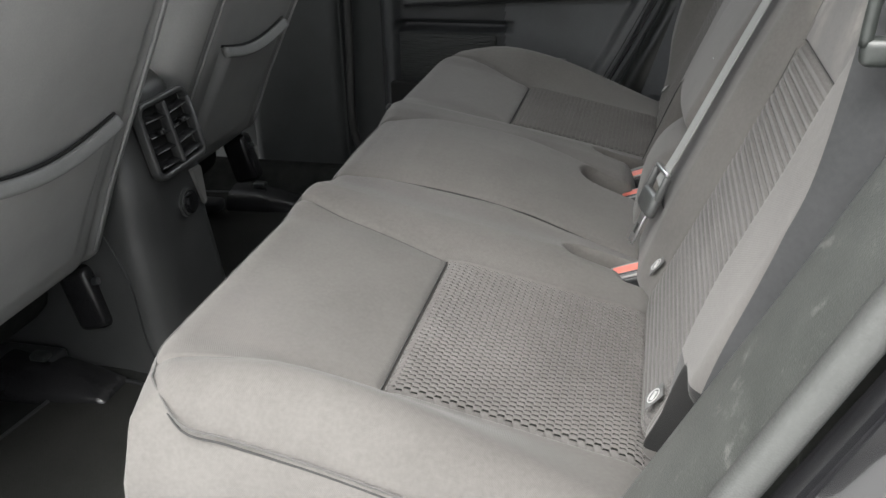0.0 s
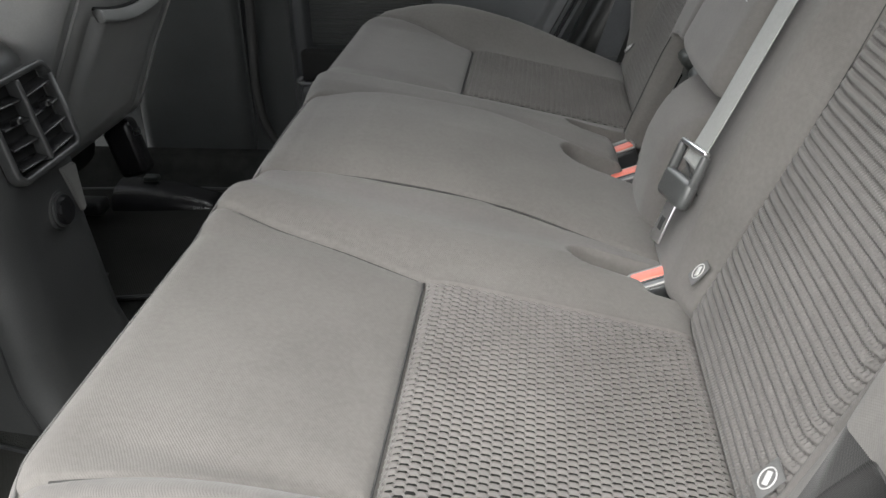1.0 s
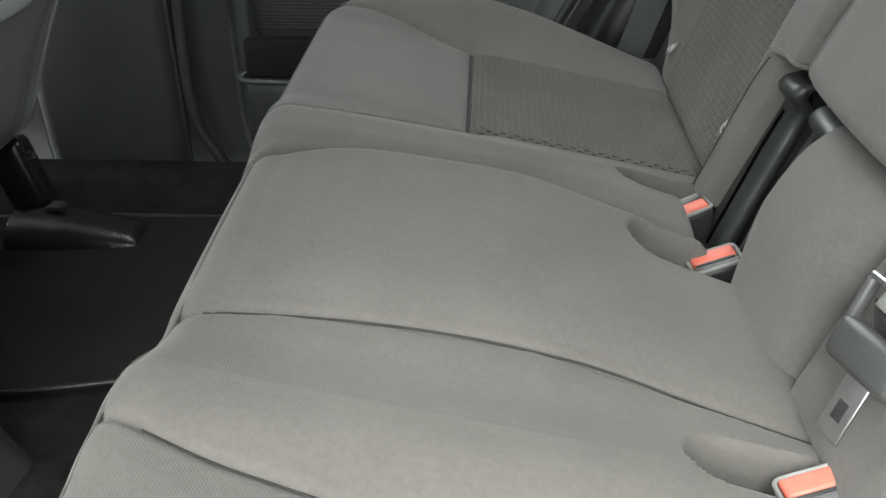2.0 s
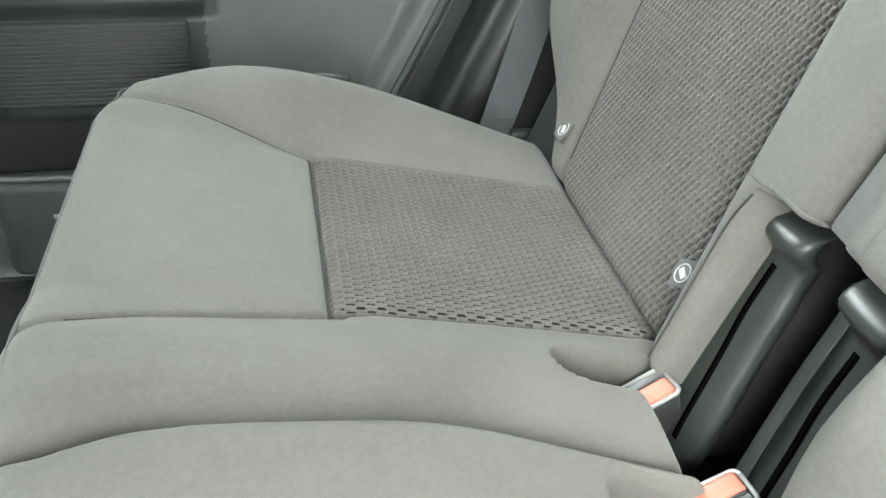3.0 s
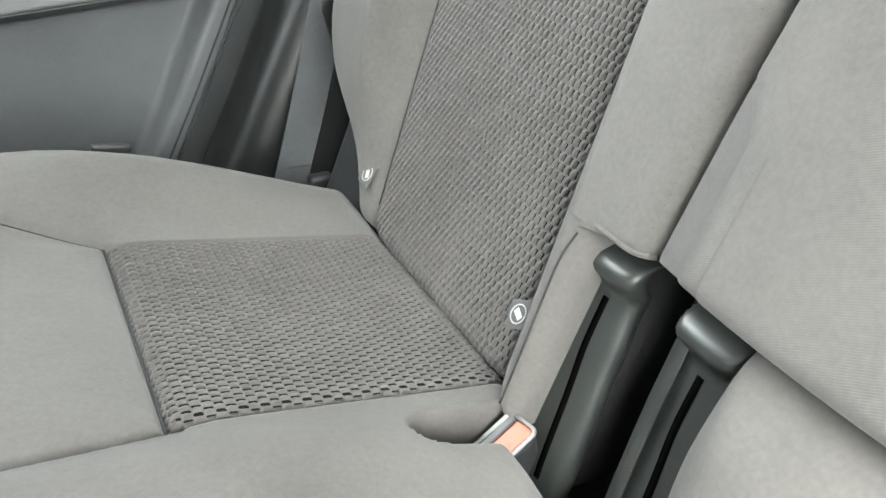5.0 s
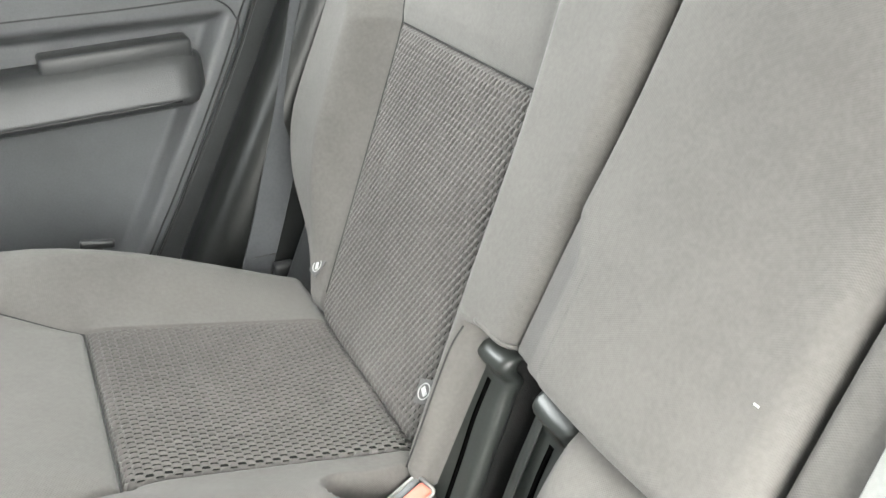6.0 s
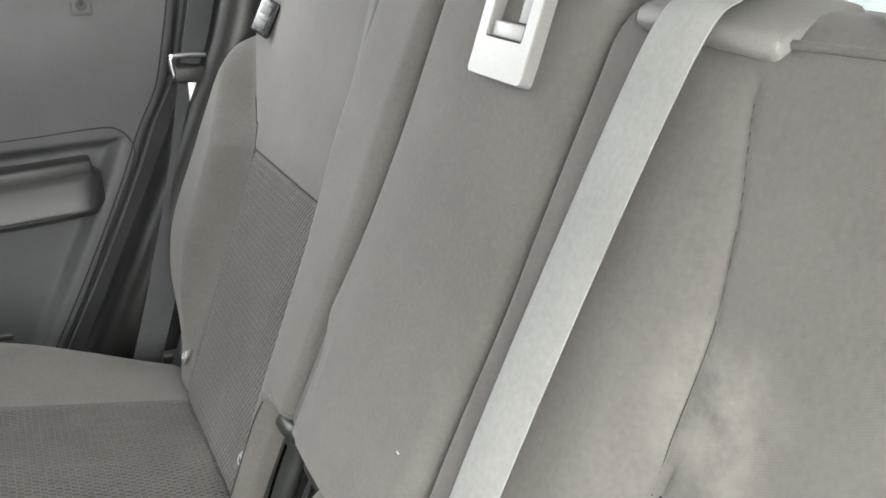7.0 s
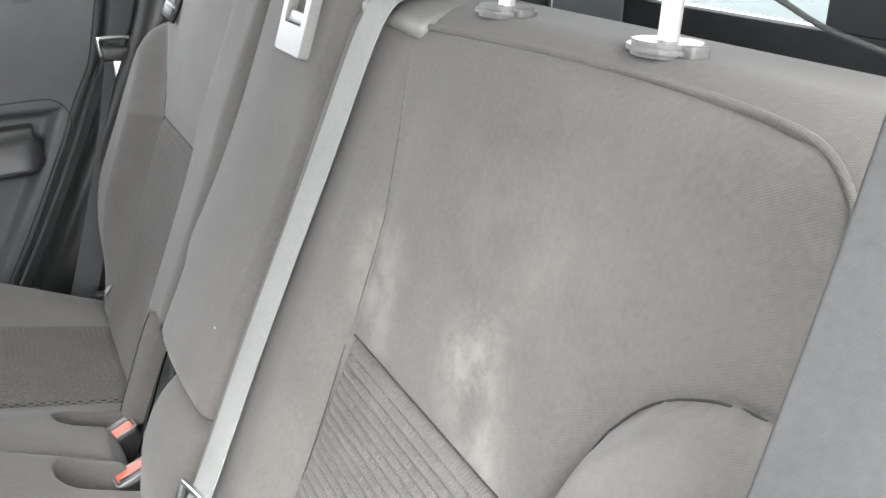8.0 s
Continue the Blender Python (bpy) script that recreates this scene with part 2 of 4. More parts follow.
    if label:
        ob["label"] = label
    return ob


def thing(name, label, category, at=(0, 0, 0), group="", kind=""):
    ob = new(name)
    ob.empty_display_size = 0.02
    ob.location = at
    return tagged(ob, label, category, group, kind)


def grid(name, rows):
    """A smooth sheet through rows of points."""
    n, k = len(rows), len(rows[0])
    verts = [p for row in rows for p in row]
    faces = [(i * k + j, i * k + j + 1, (i + 1) * k + j + 1, (i + 1) * k + j) for i in range(n - 1) for j in range(k - 1)]
    return mesh_of(name, verts, faces)


def loft(name, rings, closed=True, caps=True):
    """A skin over closed rings of points, with end caps."""
    k = len(rings[0])
    verts = [p for r in rings for p in r]
    faces = []
    for i in range(len(rings) - 1):
        for j in range(k if closed else k - 1):
            a, b = i * k + j, i * k + (j + 1) % k
            faces.append((a, b, b + k, a + k))
    if caps:
        faces.append(tuple(reversed(range(k))))
        faces.append(tuple(range((len(rings) - 1) * k, len(rings) * k)))
    return mesh_of(name, verts, faces)


def smooth_path(points, steps=8):
    """A Catmull-Rom curve through points."""
    p = [Vector(q) for q in points]
    p = [p[0] * 2 - p[1], *p, p[-1] * 2 - p[-2]]
    out = []
    for i in range(1, len(p) - 2):
        for s in range(steps):
            t = s / steps
            a, b, c, d = p[i - 1:i + 3]
            out.append(0.5 * (2 * b + (c - a) * t + (2 * a - 5 * b + 4 * c - d) * t * t + (3 * b - a - 3 * c + d) * t ** 3))
    out.append(p[-2])
    return out


def sweep(name, path, section, up=(0, 0, 1), caps=True):
    """A closed section (pairs along side and up) carried along a path."""
    rings = []
    up = Vector(up)
    for i, q in enumerate(path):
        d = (path[min(i + 1, len(path) - 1)] - path[max(i - 1, 0)]).normalized()
        side = d.cross(up).normalized()
        top = side.cross(d).normalized()
        rings.append([q + side * a + top * b for a, b in section])
    return loft(name, rings, True, caps)


def circle(r, n=8, ry=None):
    ry = ry or r
    return [(r * math.cos(2 * math.pi * i / n), ry * math.sin(2 * math.pi * i / n)) for i in range(n)]


def rounded(w, h, r, n=4):
    """A rounded rectangle, as a closed section."""
    out = []
    for cx, cy, a0 in ((w / 2 - r, h / 2 - r, 0), (-w / 2 + r, h / 2 - r, 90), (-w / 2 + r, -h / 2 + r, 180), (w / 2 - r, -h / 2 + r, 270)):
        for i in range(n + 1):
            a = radians(a0 + 90 * i / n)
            out.append((cx + r * math.cos(a), cy + r * math.sin(a)))
    return out


def tube(name, path, r, n=8, up=(0.3, 0.2, 1)):
    return sweep(name, path, circle(r, n), up)


def block(size, at=(0, 0, 0), bevel=0.005, turn=None, segments=3):
    bm = bmesh.new()
    bmesh.ops.create_cube(bm, size=1)
    bmesh.ops.scale(bm, vec=size, verts=bm.verts)
    if bevel:
        bmesh.ops.bevel(bm, geom=bm.edges[:], offset=bevel, segments=segments, affect="EDGES", profile=0.5)
    if turn is not None:
        bmesh.ops.transform(bm, matrix=turn, verts=bm.verts)
    bmesh.ops.translate(bm, vec=at, verts=bm.verts)
    for f in bm.faces:
        f.smooth = True
    return bm


def slab(size, at, bevel=0.003, turn=None):
    """A bevelled block with flat faces kept flat."""
    bm = block(size, at, bevel, turn, 2)
    for f in bm.faces:
        f.smooth = f.calc_area() < 0.2 * max(size) * bevel
    return bm


def disc(r, h, at, axis, n=32, bevel=0.0):
    bm = bmesh.new()
    bmesh.ops.create_cone(bm, cap_ends=True, segments=n, radius1=r, radius2=r, depth=h)
    if bevel:
        bmesh.ops.bevel(bm, geom=[e for e in bm.edges if len(e.link_faces) == 2 and any(len(f.verts) > 4 for f in e.link_faces)], offset=bevel, segments=2, affect="EDGES")
    q = Vector((0, 0, 1)).rotation_difference(Vector(axis))
    bmesh.ops.transform(bm, matrix=Matrix.Translation(at) @ q.to_matrix().to_4x4(), verts=bm.verts)
    return bm


def ss(t):
    t = min(1.0, max(0.0, t))
    return t * t * (3 - 2 * t)


def lerp_table(x, table):
    """Straight-line values between rows of (x, value)."""
    if x <= table[0][0]:
        return table[0][1]
    for (a, va), (b, vb) in zip(table, table[1:]):
        if x <= b:
            return va + (vb - va) * (x - a) / (b - a)
    return table[-1][1]


def smooth_table(x, table, d=0.02):
    return (lerp_table(x - d, table) + 2 * lerp_table(x, table) + lerp_table(x + d, table)) / 4


def line_distance(px, py, pts):
    best = 9.0
    for (ax, ay), (bx, by) in zip(pts, pts[1:]):
        dx, dy = bx - ax, by - ay
        t = min(1, max(0, ((px - ax) * dx + (py - ay) * dy) / (dx * dx + dy * dy)))
        best = min(best, math.hypot(px - ax - t * dx, py - ay - t * dy))
    return best


def groove(d, deep=0.0035):
    """A sewn seam: a sharp fold in a wider hollow of the padding."""
    return -deep * (0.55 * math.exp(-(d / 0.0032) ** 2) + 0.45 * math.exp(-(d / 0.017) ** 2)) if d < 0.06 else 0.0


def edged(a, b, ra, rb, deep_a, deep_b, step):
    """Stations across a padded thing: (place, drop), down, over and down again."""
    out = [(a, ra + (deep_a - ra) * (1 - i / 6)) for i in range(6)]
    out += [(a + ra * (1 - math.cos(radians(t))), ra * (1 - math.sin(radians(t)))) for t in range(0, 90, 10)]
    n = max(2, round((b - rb - a - ra) / step))
    out += [(a + ra + (b - rb - a - ra) * i / n, 0.0) for i in range(n + 1)]
    out += [(b - rb * (1 - math.cos(radians(t))), rb * (1 - math.sin(radians(t)))) for t in range(80, -1, -10)]
    out += [(b, rb + (deep_b - rb) * (i + 1) / 6) for i in range(6)]
    return out


def joined_drop(a, b):
    return (a ** 3 + b ** 3) ** (1 / 3)


# ---- rear seat cushions ----
X_FRONT, X_REAR = -0.478, 0.003


def cushion_plane(x):
    return 0.353 - 0.21 * (x + 0.01)


BOLSTER_X = [(-0.48, -0.004), (-0.44, 0.010), (-0.40, 0.026), (-0.34, 0.044), (-0.28, 0.048), (-0.20, 0.042), (-0.12, 0.026), (-0.03, 0.006), (0.02, 0.0)]
SEAMS = {
    "inner": [(-0.47, 0.226), (-0.40, 0.246), (-0.33, 0.258), (-0.266, W_IN)],
    -1: [(-0.47, 0.606), (-0.40, 0.592), (-0.33, 0.574), (-0.266, 0.557)],
    1: [(-0.47, 0.614), (-0.41, 0.589), (-0.345, 0.559), (-0.275, 0.530)],
}


FRONT_OF = {-1: -0.260, 1: -0.274}   # front edge of each woven panel


def outer_top(x, w, sign):
    """Height of an outer seat's padding, w from the middle line."""
    front, w_out = FRONT_OF[sign], OUT_OF[sign]
    z = cushion_plane(x)
    z += ss((w - w_out + 0.004) / (0.632 - w_out)) * smooth_table(x, BOLSTER_X, 0.03)
    z += ss((W_IN + 0.01 - w) / 0.075) * (0.016 - 0.010 * ss((x + 0.14) / 0.12))
    z += 0.006 * math.exp(-((x + 0.37) / 0.07) ** 2) * ss((w - 0.23) / 0.08) * ss((0.60 - w) / 0.08)
    d = min(line_distance(x, w, SEAMS["inner"]), line_distance(x, w, SEAMS[sign]))
    if x < -0.2:
        d = min(d, line_distance(x, w, [(front, W_IN), (front, w_out)]))
    z += groove(d, 0.009)
    if front < x < 0.0 and W_IN < w < w_out:
        z -= 0.005
    return z


def well(x, y, y0, x0=-0.118, wide=0.020):
    """A slot for a buckle: a rounded front end, a sharp inner rim and a softer outer one, deep all along."""
    d = math.hypot(max(x0 + wide - x, 0.0), y - y0)
    soft_rim = 0.0055 + 0.008 * ss((y - y0) / 0.02)
    return -0.10 * ss((wide + 0.003 - d) / soft_rim) * (0.65 + 0.35 * ss((x - x0 - 0.01) / 0.05))


def rear_cut(x, y, y0, y1, x0):
    """Padding that ends short of the backrest, where the buckles stand."""
    side = ss((y - y0) / 0.02) * ss((y1 - y) / 0.02)
    t = min(1.0, max(0.0, (x - x0) / 0.03))
    return -0.11 * (1 - math.sqrt(1 - t * t)) * side


CROWN_Y = [(-0.30, 0.0), (-0.20, 0.004), (-0.125, 0.016), (-0.06, 0.030), (0.02, 0.038), (0.11, 0.035)]
CROWN_X = [(-0.47, 0.12), (-0.43, 0.55), (-0.36, 1.0), (-0.22, 1.05), (-0.12, 0.6), (-0.02, 0.15)]


def center_top(x, y):
    """Height of the middle seat's padding over the plane of the outer ones."""
    return smooth_table(y, CROWN_Y, 0.02) * smooth_table(x, CROWN_X, 0.03)


Y_SPLIT = 0.104      # joint between the two cushions
CENTER_SEAM = [(-0.47, -0.132), (-0.40, -0.124), (-0.22, -0.116), (-0.08, -0.132), (0.0, -0.145)]


def bench_z(x, y):
    """The wide cushion: near outer seat and middle seat in one."""
    w = YC - y
    if y < -0.2:
        z = outer_top(x, w, -1)
    else:
        k = ss((y + 0.21) / 0.06)
        z = (1 - k) * outer_top(x, w, -1) + k * (cushion_plane(x) + center_top(x, y))
        z += groove(line_distance(x, y, CENTER_SEAM), 0.009)
    z += well(x, y, -0.188, -0.124, 0.022) + well(x, y, 0.066, -0.126, 0.030) + rear_cut(x, y, 0.050, 0.2, -0.060) + rear_cut(x, y, -0.234, -0.164, -0.060)
    return z


def single_z(x, y):
    z = outer_top(x, y - YC, 1)
    z += ss((0.165 - y) / 0.05) * -0.006
    z += well(x, y, 0.206) + rear_cut(x, y, 0.0, 0.236, -0.066)
    return z


def padded(name, ylist, xlist, height, plan):
    rows = []
    for y, dy in ylist:
        row = []
        for x, dx in xlist:
            drop = joined_drop(dx, dy)
            px, py = plan(x, y, dx, dy)
            row.append((px, py, height(x, y) - drop))
        rows.append(row)
    return grid(name, rows)


def split_bow(x):
    """The joint between the cushions bows outward in the middle."""
    return 0.014 * math.exp(-((x + 0.22) / 0.13) ** 2) - 0.008 * ss((-0.39 - x) / 0.07)


def corner_plan(sign):
    def plan(x, y, dx, dy):
        w = (y - YC) * sign
        k = max(0.0, (X_FRONT + 0.16 - x) / 0.16)
        bulge = (0.045 if sign < 0 else 0.034) * ss((w - 0.56) / 0.115) ** 1.5 + 0.013 * ss((0.26 - w) / 0.14)
        px = x + k * bulge * (1 - 0.5 * ss((joined_drop(dx, dy) - 0.004) / 0.03)) - 0.006 * ss((dx - 0.012) / 0.06) * (x < -0.3)
        py = y + sign * 0.018 * ss((dy - 0.03) / 0.07) * (w > 0.5)
        py += split_bow(x) * (ss((y - 0.02) / 0.08) if sign < 0 else ss((0.27 - y) / 0.12))
        return px, py
    return plan


X_STATIONS = edged(X_FRONT, X_REAR, 0.032, 0.032, 0.20, 0.14, 0.0026)


ROW, PITCH = 0.0076, 0.0036


def weave_height(p, q, slit=0.0022, rib=0.0007, puff=0.0009):
    """The cloth's staggered pillows with dark slits between, in rows: p along the slits, q across, in metres."""
    n = math.floor(p / ROW + 0.5)
    u = p / ROW - n
    d = abs((q + (n % 2) * PITCH + 0.0003 * u) % (2 * PITCH) - PITCH)
    pillow = puff * (1 - (1 - d / PITCH) ** 2)
    half = slit * min(1.0, (0.50 - abs(u)) / 0.18)
    deep = 0.0042 * ss((half + 0.0005 - d) / 0.0012) if slit else 0.0
    return rib * (1 - 2 * (2 * abs(u)) ** 2.5) + pillow - deep


def rib_height(p, q, pitch=0.0088, slit=0.0014):
    """Smooth ribs with a ladder of short dark slits in each groove: p across the ribs, q along them, in metres."""
    u = abs(p / pitch - math.floor(p / pitch + 0.5))
    d = abs((q + 0.4 * p) % PITCH - PITCH / 2)
    deep = 0.0052 * ss((slit - d) / 0.0008) * ss((u - 0.2) / 0.1)
    return 0.0009 * (1 - 2 * (2 * u) ** 2.5) - deep


def between(fn, us, vs, k=6):
    """Values of a slow function on a fine net, found on a coarse one."""
    cu = np.linspace(us[0], us[-1], len(us) // k + 2)
    cv = np.linspace(vs[0], vs[-1], len(vs) // k + 2)
    coarse = np.array([[fn(u, v) for v in cv] for u in cu])
    half = np.array([np.interp(vs, cv, row) for row in coarse])
    return np.array([np.interp(us, cu, half[:, j]) for j in range(len(vs))]).T


def coarse(rows, k=8):
    """Every kth point of a net, inside its edge."""
    return [[row[i] for i in range(k, len(row) - k, k)] for row in rows[k:len(rows) - k:k]]


def cushion_insert(name, sign, parent, height):
    rows, flat = [], []
    x0, x1 = FRONT_OF[sign] + 0.0015, X_REAR - 0.004
    w_out = OUT_OF[sign]
    ws = np.linspace(W_IN + 0.0012, w_out - 0.0012, 441)
    xs = np.linspace(x0, x1, 341)
    base = between(lambda w, x: height(min(max(x, x0 + 0.004), X_REAR - 0.012), YC + sign * min(max(w, W_IN + 0.004), w_out - 0.004)), ws, xs)
    for j, w in enumerate(ws):
        row, under = [], []
        for i, x in enumerate(xs):
            e = min((x - x0), (w - W_IN), (w_out - w))
            lift = 0.0035 + 0.0035 * ss(e / 0.012) - 0.006 * (1 - ss(e / 0.003))
            t = max(0.0, (x - X_REAR + 0.032) / 0.032)
            z = base[j, i] + lift - 0.032 * (1 - math.sqrt(1 - t * t))
            row.append((x, YC + sign * w, z + weave_height(x, w)))
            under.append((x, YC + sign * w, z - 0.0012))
        rows.append(row)
        flat.append(under)
    # a dark sheet below the weave supplies the slits' shade
    part("shade_sheet", grid("shade_sheet", coarse(flat)), WEAVE_SHADE, parent, "near-black sheet standing for shade in the weave's slits")
    return part(name, grid(name, rows), WEAVE, parent, "ribbed woven cloth panel with staggered slits")


def cushion_piping(parent, ylist, height, plan, sign):
    """The cord sewn along the cushion's front and outer edge."""
    xf = [p for p in X_STATIONS if p[1] > 0 and p[0] < -0.3]
    xa, da = min(xf, key=lambda p: abs(p[1] - 0.011))
    path = []
    span = [y for y, d in ylist if d == 0]
    for y in np.linspace(min(span) - 0.01, max(span) + 0.01, 70):
        px, py = plan(xa, y, da, 0)
        path.append(Vector((px, py, height(px, py) - da)))
    if sign < 0:
        path.reverse()
    edge = max(y * sign for y, d in ylist) * sign
    side = []
    for x in np.linspace(X_FRONT + 0.05, -0.05, 40):
        side.append(Vector((x, edge + sign * 0.0065, cushion_plane(x) - 0.004 - 0.016 * ss((x + 0.3) / 0.25))))
    corner = []
    for w in (0.600, 0.622, 0.640):
        rise = 1 - (0.672 - w) / 0.05
        dy = 0.05 * (1 - math.sin(math.acos(max(0.0, rise)))) if rise > 0 else 0.0
        px, py = plan(xa, YC + sign * w, da, dy)
        corner.append(Vector((px, py, height(px, py) - joined_drop(da, dy))))
    front = [p for p in path if abs(p.y - YC) < 0.585]
    path = smooth_path(front[::4] + corner + side[3::4], 5)
    part("piping", tube("piping", path, 0.0013, 6), PIPING, parent, "pale grey sewn piping cord")
    low = [p + Vector((0.002, 0, -0.007)) if abs(p.y) < abs(edge) - 0.01 else p + Vector((0, 0, -0.007)) for p in path]
    part("seam", tube("seam", low, 0.0011, 5), THREAD, parent, "dark stitched seam under the piping")


def stitched(parent, pts, height, sign):
    """A seam's dark thread line, laid in its groove."""
    flat = [p for p in smooth_path([(x, y, 0) for x, y in pts], 10) if p.x > -0.447]
    part("seam", tube("seam", [Vector((p.x, p.y, height(p.x, p.y) + 0.0008)) for p in flat], 0.0011, 5), THREAD, parent, "dark sewn seam line")


def cushion_seams(parent, height, sign):
    for key in ("inner", sign):
        stitched(parent, [(x, YC + sign * w) for x, w in SEAMS[key]], height, sign)
    stitched(parent, [(FRONT_OF[sign] - 0.0005, YC + sign * w) for w in np.linspace(W_IN, OUT_OF[sign], 8)], height, sign)


bench = thing("rear_bench_cushion", "grey cloth rear bench cushion with a woven near panel", "seat cushion")
Y_BENCH = edged(YC - 0.672, Y_SPLIT, 0.05, 0.014, 0.22, 0.16, 0.0021)
part("padding", padded("padding", Y_BENCH, X_STATIONS, bench_z, corner_plan(-1)), SEAT_CLOTH, bench)
cushion_insert("woven_panel", -1, bench, bench_z)
cushion_seams(bench, bench_z, -1)
stitched(bench, CENTER_SEAM, bench_z, -1)
cushion_piping(bench, Y_BENCH, bench_z, corner_plan(-1), -1)

single = thing("rear_side_cushion", "grey cloth rear side seat cushion with a woven panel", "seat cushion")
Y_SINGLE = edged(Y_SPLIT + 0.003, YC + 0.672, 0.022, 0.05, 0.16, 0.22, 0.0026)
part("padding", padded("padding", Y_SINGLE, X_STATIONS, single_z, corner_plan(1)), SEAT_CLOTH, single)
cushion_insert("woven_panel", 1, single, single_z)
cushion_seams(single, single_z, 1)
cushion_piping(single, Y_SINGLE, single_z, corner_plan(1), 1)


# ---- rear backrests ----
BACK_X = [(0.30, -0.042), (0.40, 0.0), (0.66, 0.109), (0.72, 0.131), (0.90, 0.185), (1.0, 0.215)]


def back_x(z):
    return smooth_table(z, BACK_X, 0.025)


FAR_SEAM = [(0.30, 0.532), (0.38, 0.545), (0.68, 0.598), (0.711, 0.624), (0.74, 0.652), (0.77, 0.678), (0.80, 0.704), (0.83, 0.75)]
NEAR_SEAM = [(0.30, 0.526), (0.68, 0.530), (0.72, 0.540), (0.76, 0.556), (0.79, 0.582), (0.808, 0.62), (0.815, 0.67)]
LOW_EDGE = [(0.34, 0.552), (0.39, 0.572), (0.43, 0.600), (0.48, 0.646), (0.53, 0.668), (0.60, 0.672)]
WING_RISE = [(0.34, 0.0), (0.42, 0.008), (0.49, 0.028), (0.56, 0.036), (0.70, 0.038), (0.78, 0.030), (0.83, 0.014), (0.9, 0.0)]


FAR_RISE = [(0.34, 0.0), (0.42, 0.010), (0.49, 0.036), (0.56, 0.050), (0.70, 0.050), (0.77, 0.044), (0.81, 0.026), (0.85, 0.006), (0.9, 0.0)]


def wing(w, z, seam):
    edge = lerp_table(z, seam)
    return ss((w - edge + 0.003) / (0.05 - 0.025 * ss((z - 0.66) / 0.1))) * smooth_table(z, FAR_RISE if seam is FAR_SEAM else WING_RISE, 0.02)


def far_inset(z):
    return (0.272 + (z - 0.38) * 0.10, 0.540 + (z - 0.38) * 0.185)


def near_inset(z):
    return (0.250, 0.522)


def back_face(w, z, inset, inner):
    """How far the padding stands forward of the back plane."""
    a, b = inset(z)
    seam = FAR_SEAM if inner else NEAR_SEAM
    f = wing(w, z, seam)
    f += 0.028 * ss((a + 0.012 - w) / 0.05) * smooth_table(z, [(0.3, 0.8), (0.5, 1.0), (0.75, 1.0), (0.92, 0.3)], 0.03) if inner else 0.028 * ss((a + 0.006 - w) / 0.06) * smooth_table(z, [(0.3, 0.4), (0.45, 0.9), (0.65, 1.0), (0.80, 0.5), (0.92, 0.0)], 0.03)
    d = 9.0
    if z < 0.70:
        d = min(d, abs(w - a), line_distance(w, z, [(a, 0.678), (b, 0.678)]))
    d = min(d, line_distance(w, z, [(0.245, 0.678), (0.243, 0.715), (0.243, 0.777), (0.233, 0.84), (0.214, 0.90)] if not inner else [(a, 0.678), (0.30, 0.80), (0.29, 0.92)]))
    d = min(d, line_distance(w, z, [(p, q) for q, p in seam]))
    f += groove(d, 0.005)
    if a < w < b and z < 0.676:
        f -= 0.005
    return f


HEM_Z = 0.511        # lower hem of the inner bolster, over the hinge bracket


def pad_point(w, dw, z, dz, sign, inset, inner, cut):
    """A point of a backrest's padding at a station across and up."""
    if cut:
        z = cut(w, z)
    drop = joined_drop(dw, dz)
    if inner:
        back = ss((HEM_Z + 0.004 - z) / 0.009)
        w += 0.056 * back * ss((0.30 - w) / 0.12) ** 0.5
        if w < 0.242 and z > HEM_Z - 0.004:
            e = min(1.0, max(0.0, (z - HEM_Z + 0.002) / 0.016))
            drop += 0.008 * (1 - math.sqrt(1 - (1 - e) ** 2)) * ss((0.242 - w) / 0.03)
    if w > 0.53:
        w = 0.53 + (w - 0.53) * (smooth_table(z, LOW_EDGE, 0.02) - 0.53) / (0.672 - 0.53)
    zz = z - 0.10 * max(0, dz - 0.045) * (z > 0.7)
    return (back_x(z) - back_face(w, z, inset, inner) + drop, YC + sign * w, zz)


def backrest(name, parent, sign, w_in, w_edge, z_low, z_top, inset, inner, mat, cut=None):
    zlist = edged(z_low, z_top, 0.03, 0.045, 0.05, 0.14, 0.0034)
    wlist = edged(w_in, w_edge, 0.022 if inner else 0.012, 0.03, 0.10, 0.12, 0.0024)
    rows = [[pad_point(w, dw, z, dz, sign, inset, inner, cut) for z, dz in zlist] for w, dw in wlist]
    return part(name, grid(name, rows), mat, parent)


def back_insert(name, parent, sign, inset, inner):
    rows, flat = [], []
    zs = np.linspace(0.349, 0.6765, 321)
    ts = np.linspace(0, 1, 421)

    def seat_at(t, z):
        a, b = inset(z)
        z = min(z, 0.672)
        return back_x(z) - back_face(min(max(a + (b - a) * t, a + 0.004), b - 0.004), z, inset, inner)

    base = between(seat_at, ts, zs)
    for j, s in enumerate(ts):
        row, under = [], []
        for i, z in enumerate(zs):
            a, b = inset(z)
            w = a + 0.001 + (b - a - 0.002) * s
            e = min(0.6765 - z, w - a, b - w)
            lift = 0.0035 + 0.0035 * ss(e / 0.012) - 0.006 * (1 - ss(e / 0.003))
            t = max(0.0, (0.375 - z) / 0.03)
            x = 0.03 * (1 - math.sqrt(1 - t * t)) + base[j, i] - lift
            bump = weave_height(z * 1.09, w, 0.0016, 0.0007, 0.0004) if inner else rib_height(z * 1.09, w)
            row.append((x - bump, YC + sign * w, z))
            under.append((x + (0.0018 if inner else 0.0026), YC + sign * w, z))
        rows.append(row)
        flat.append(under)
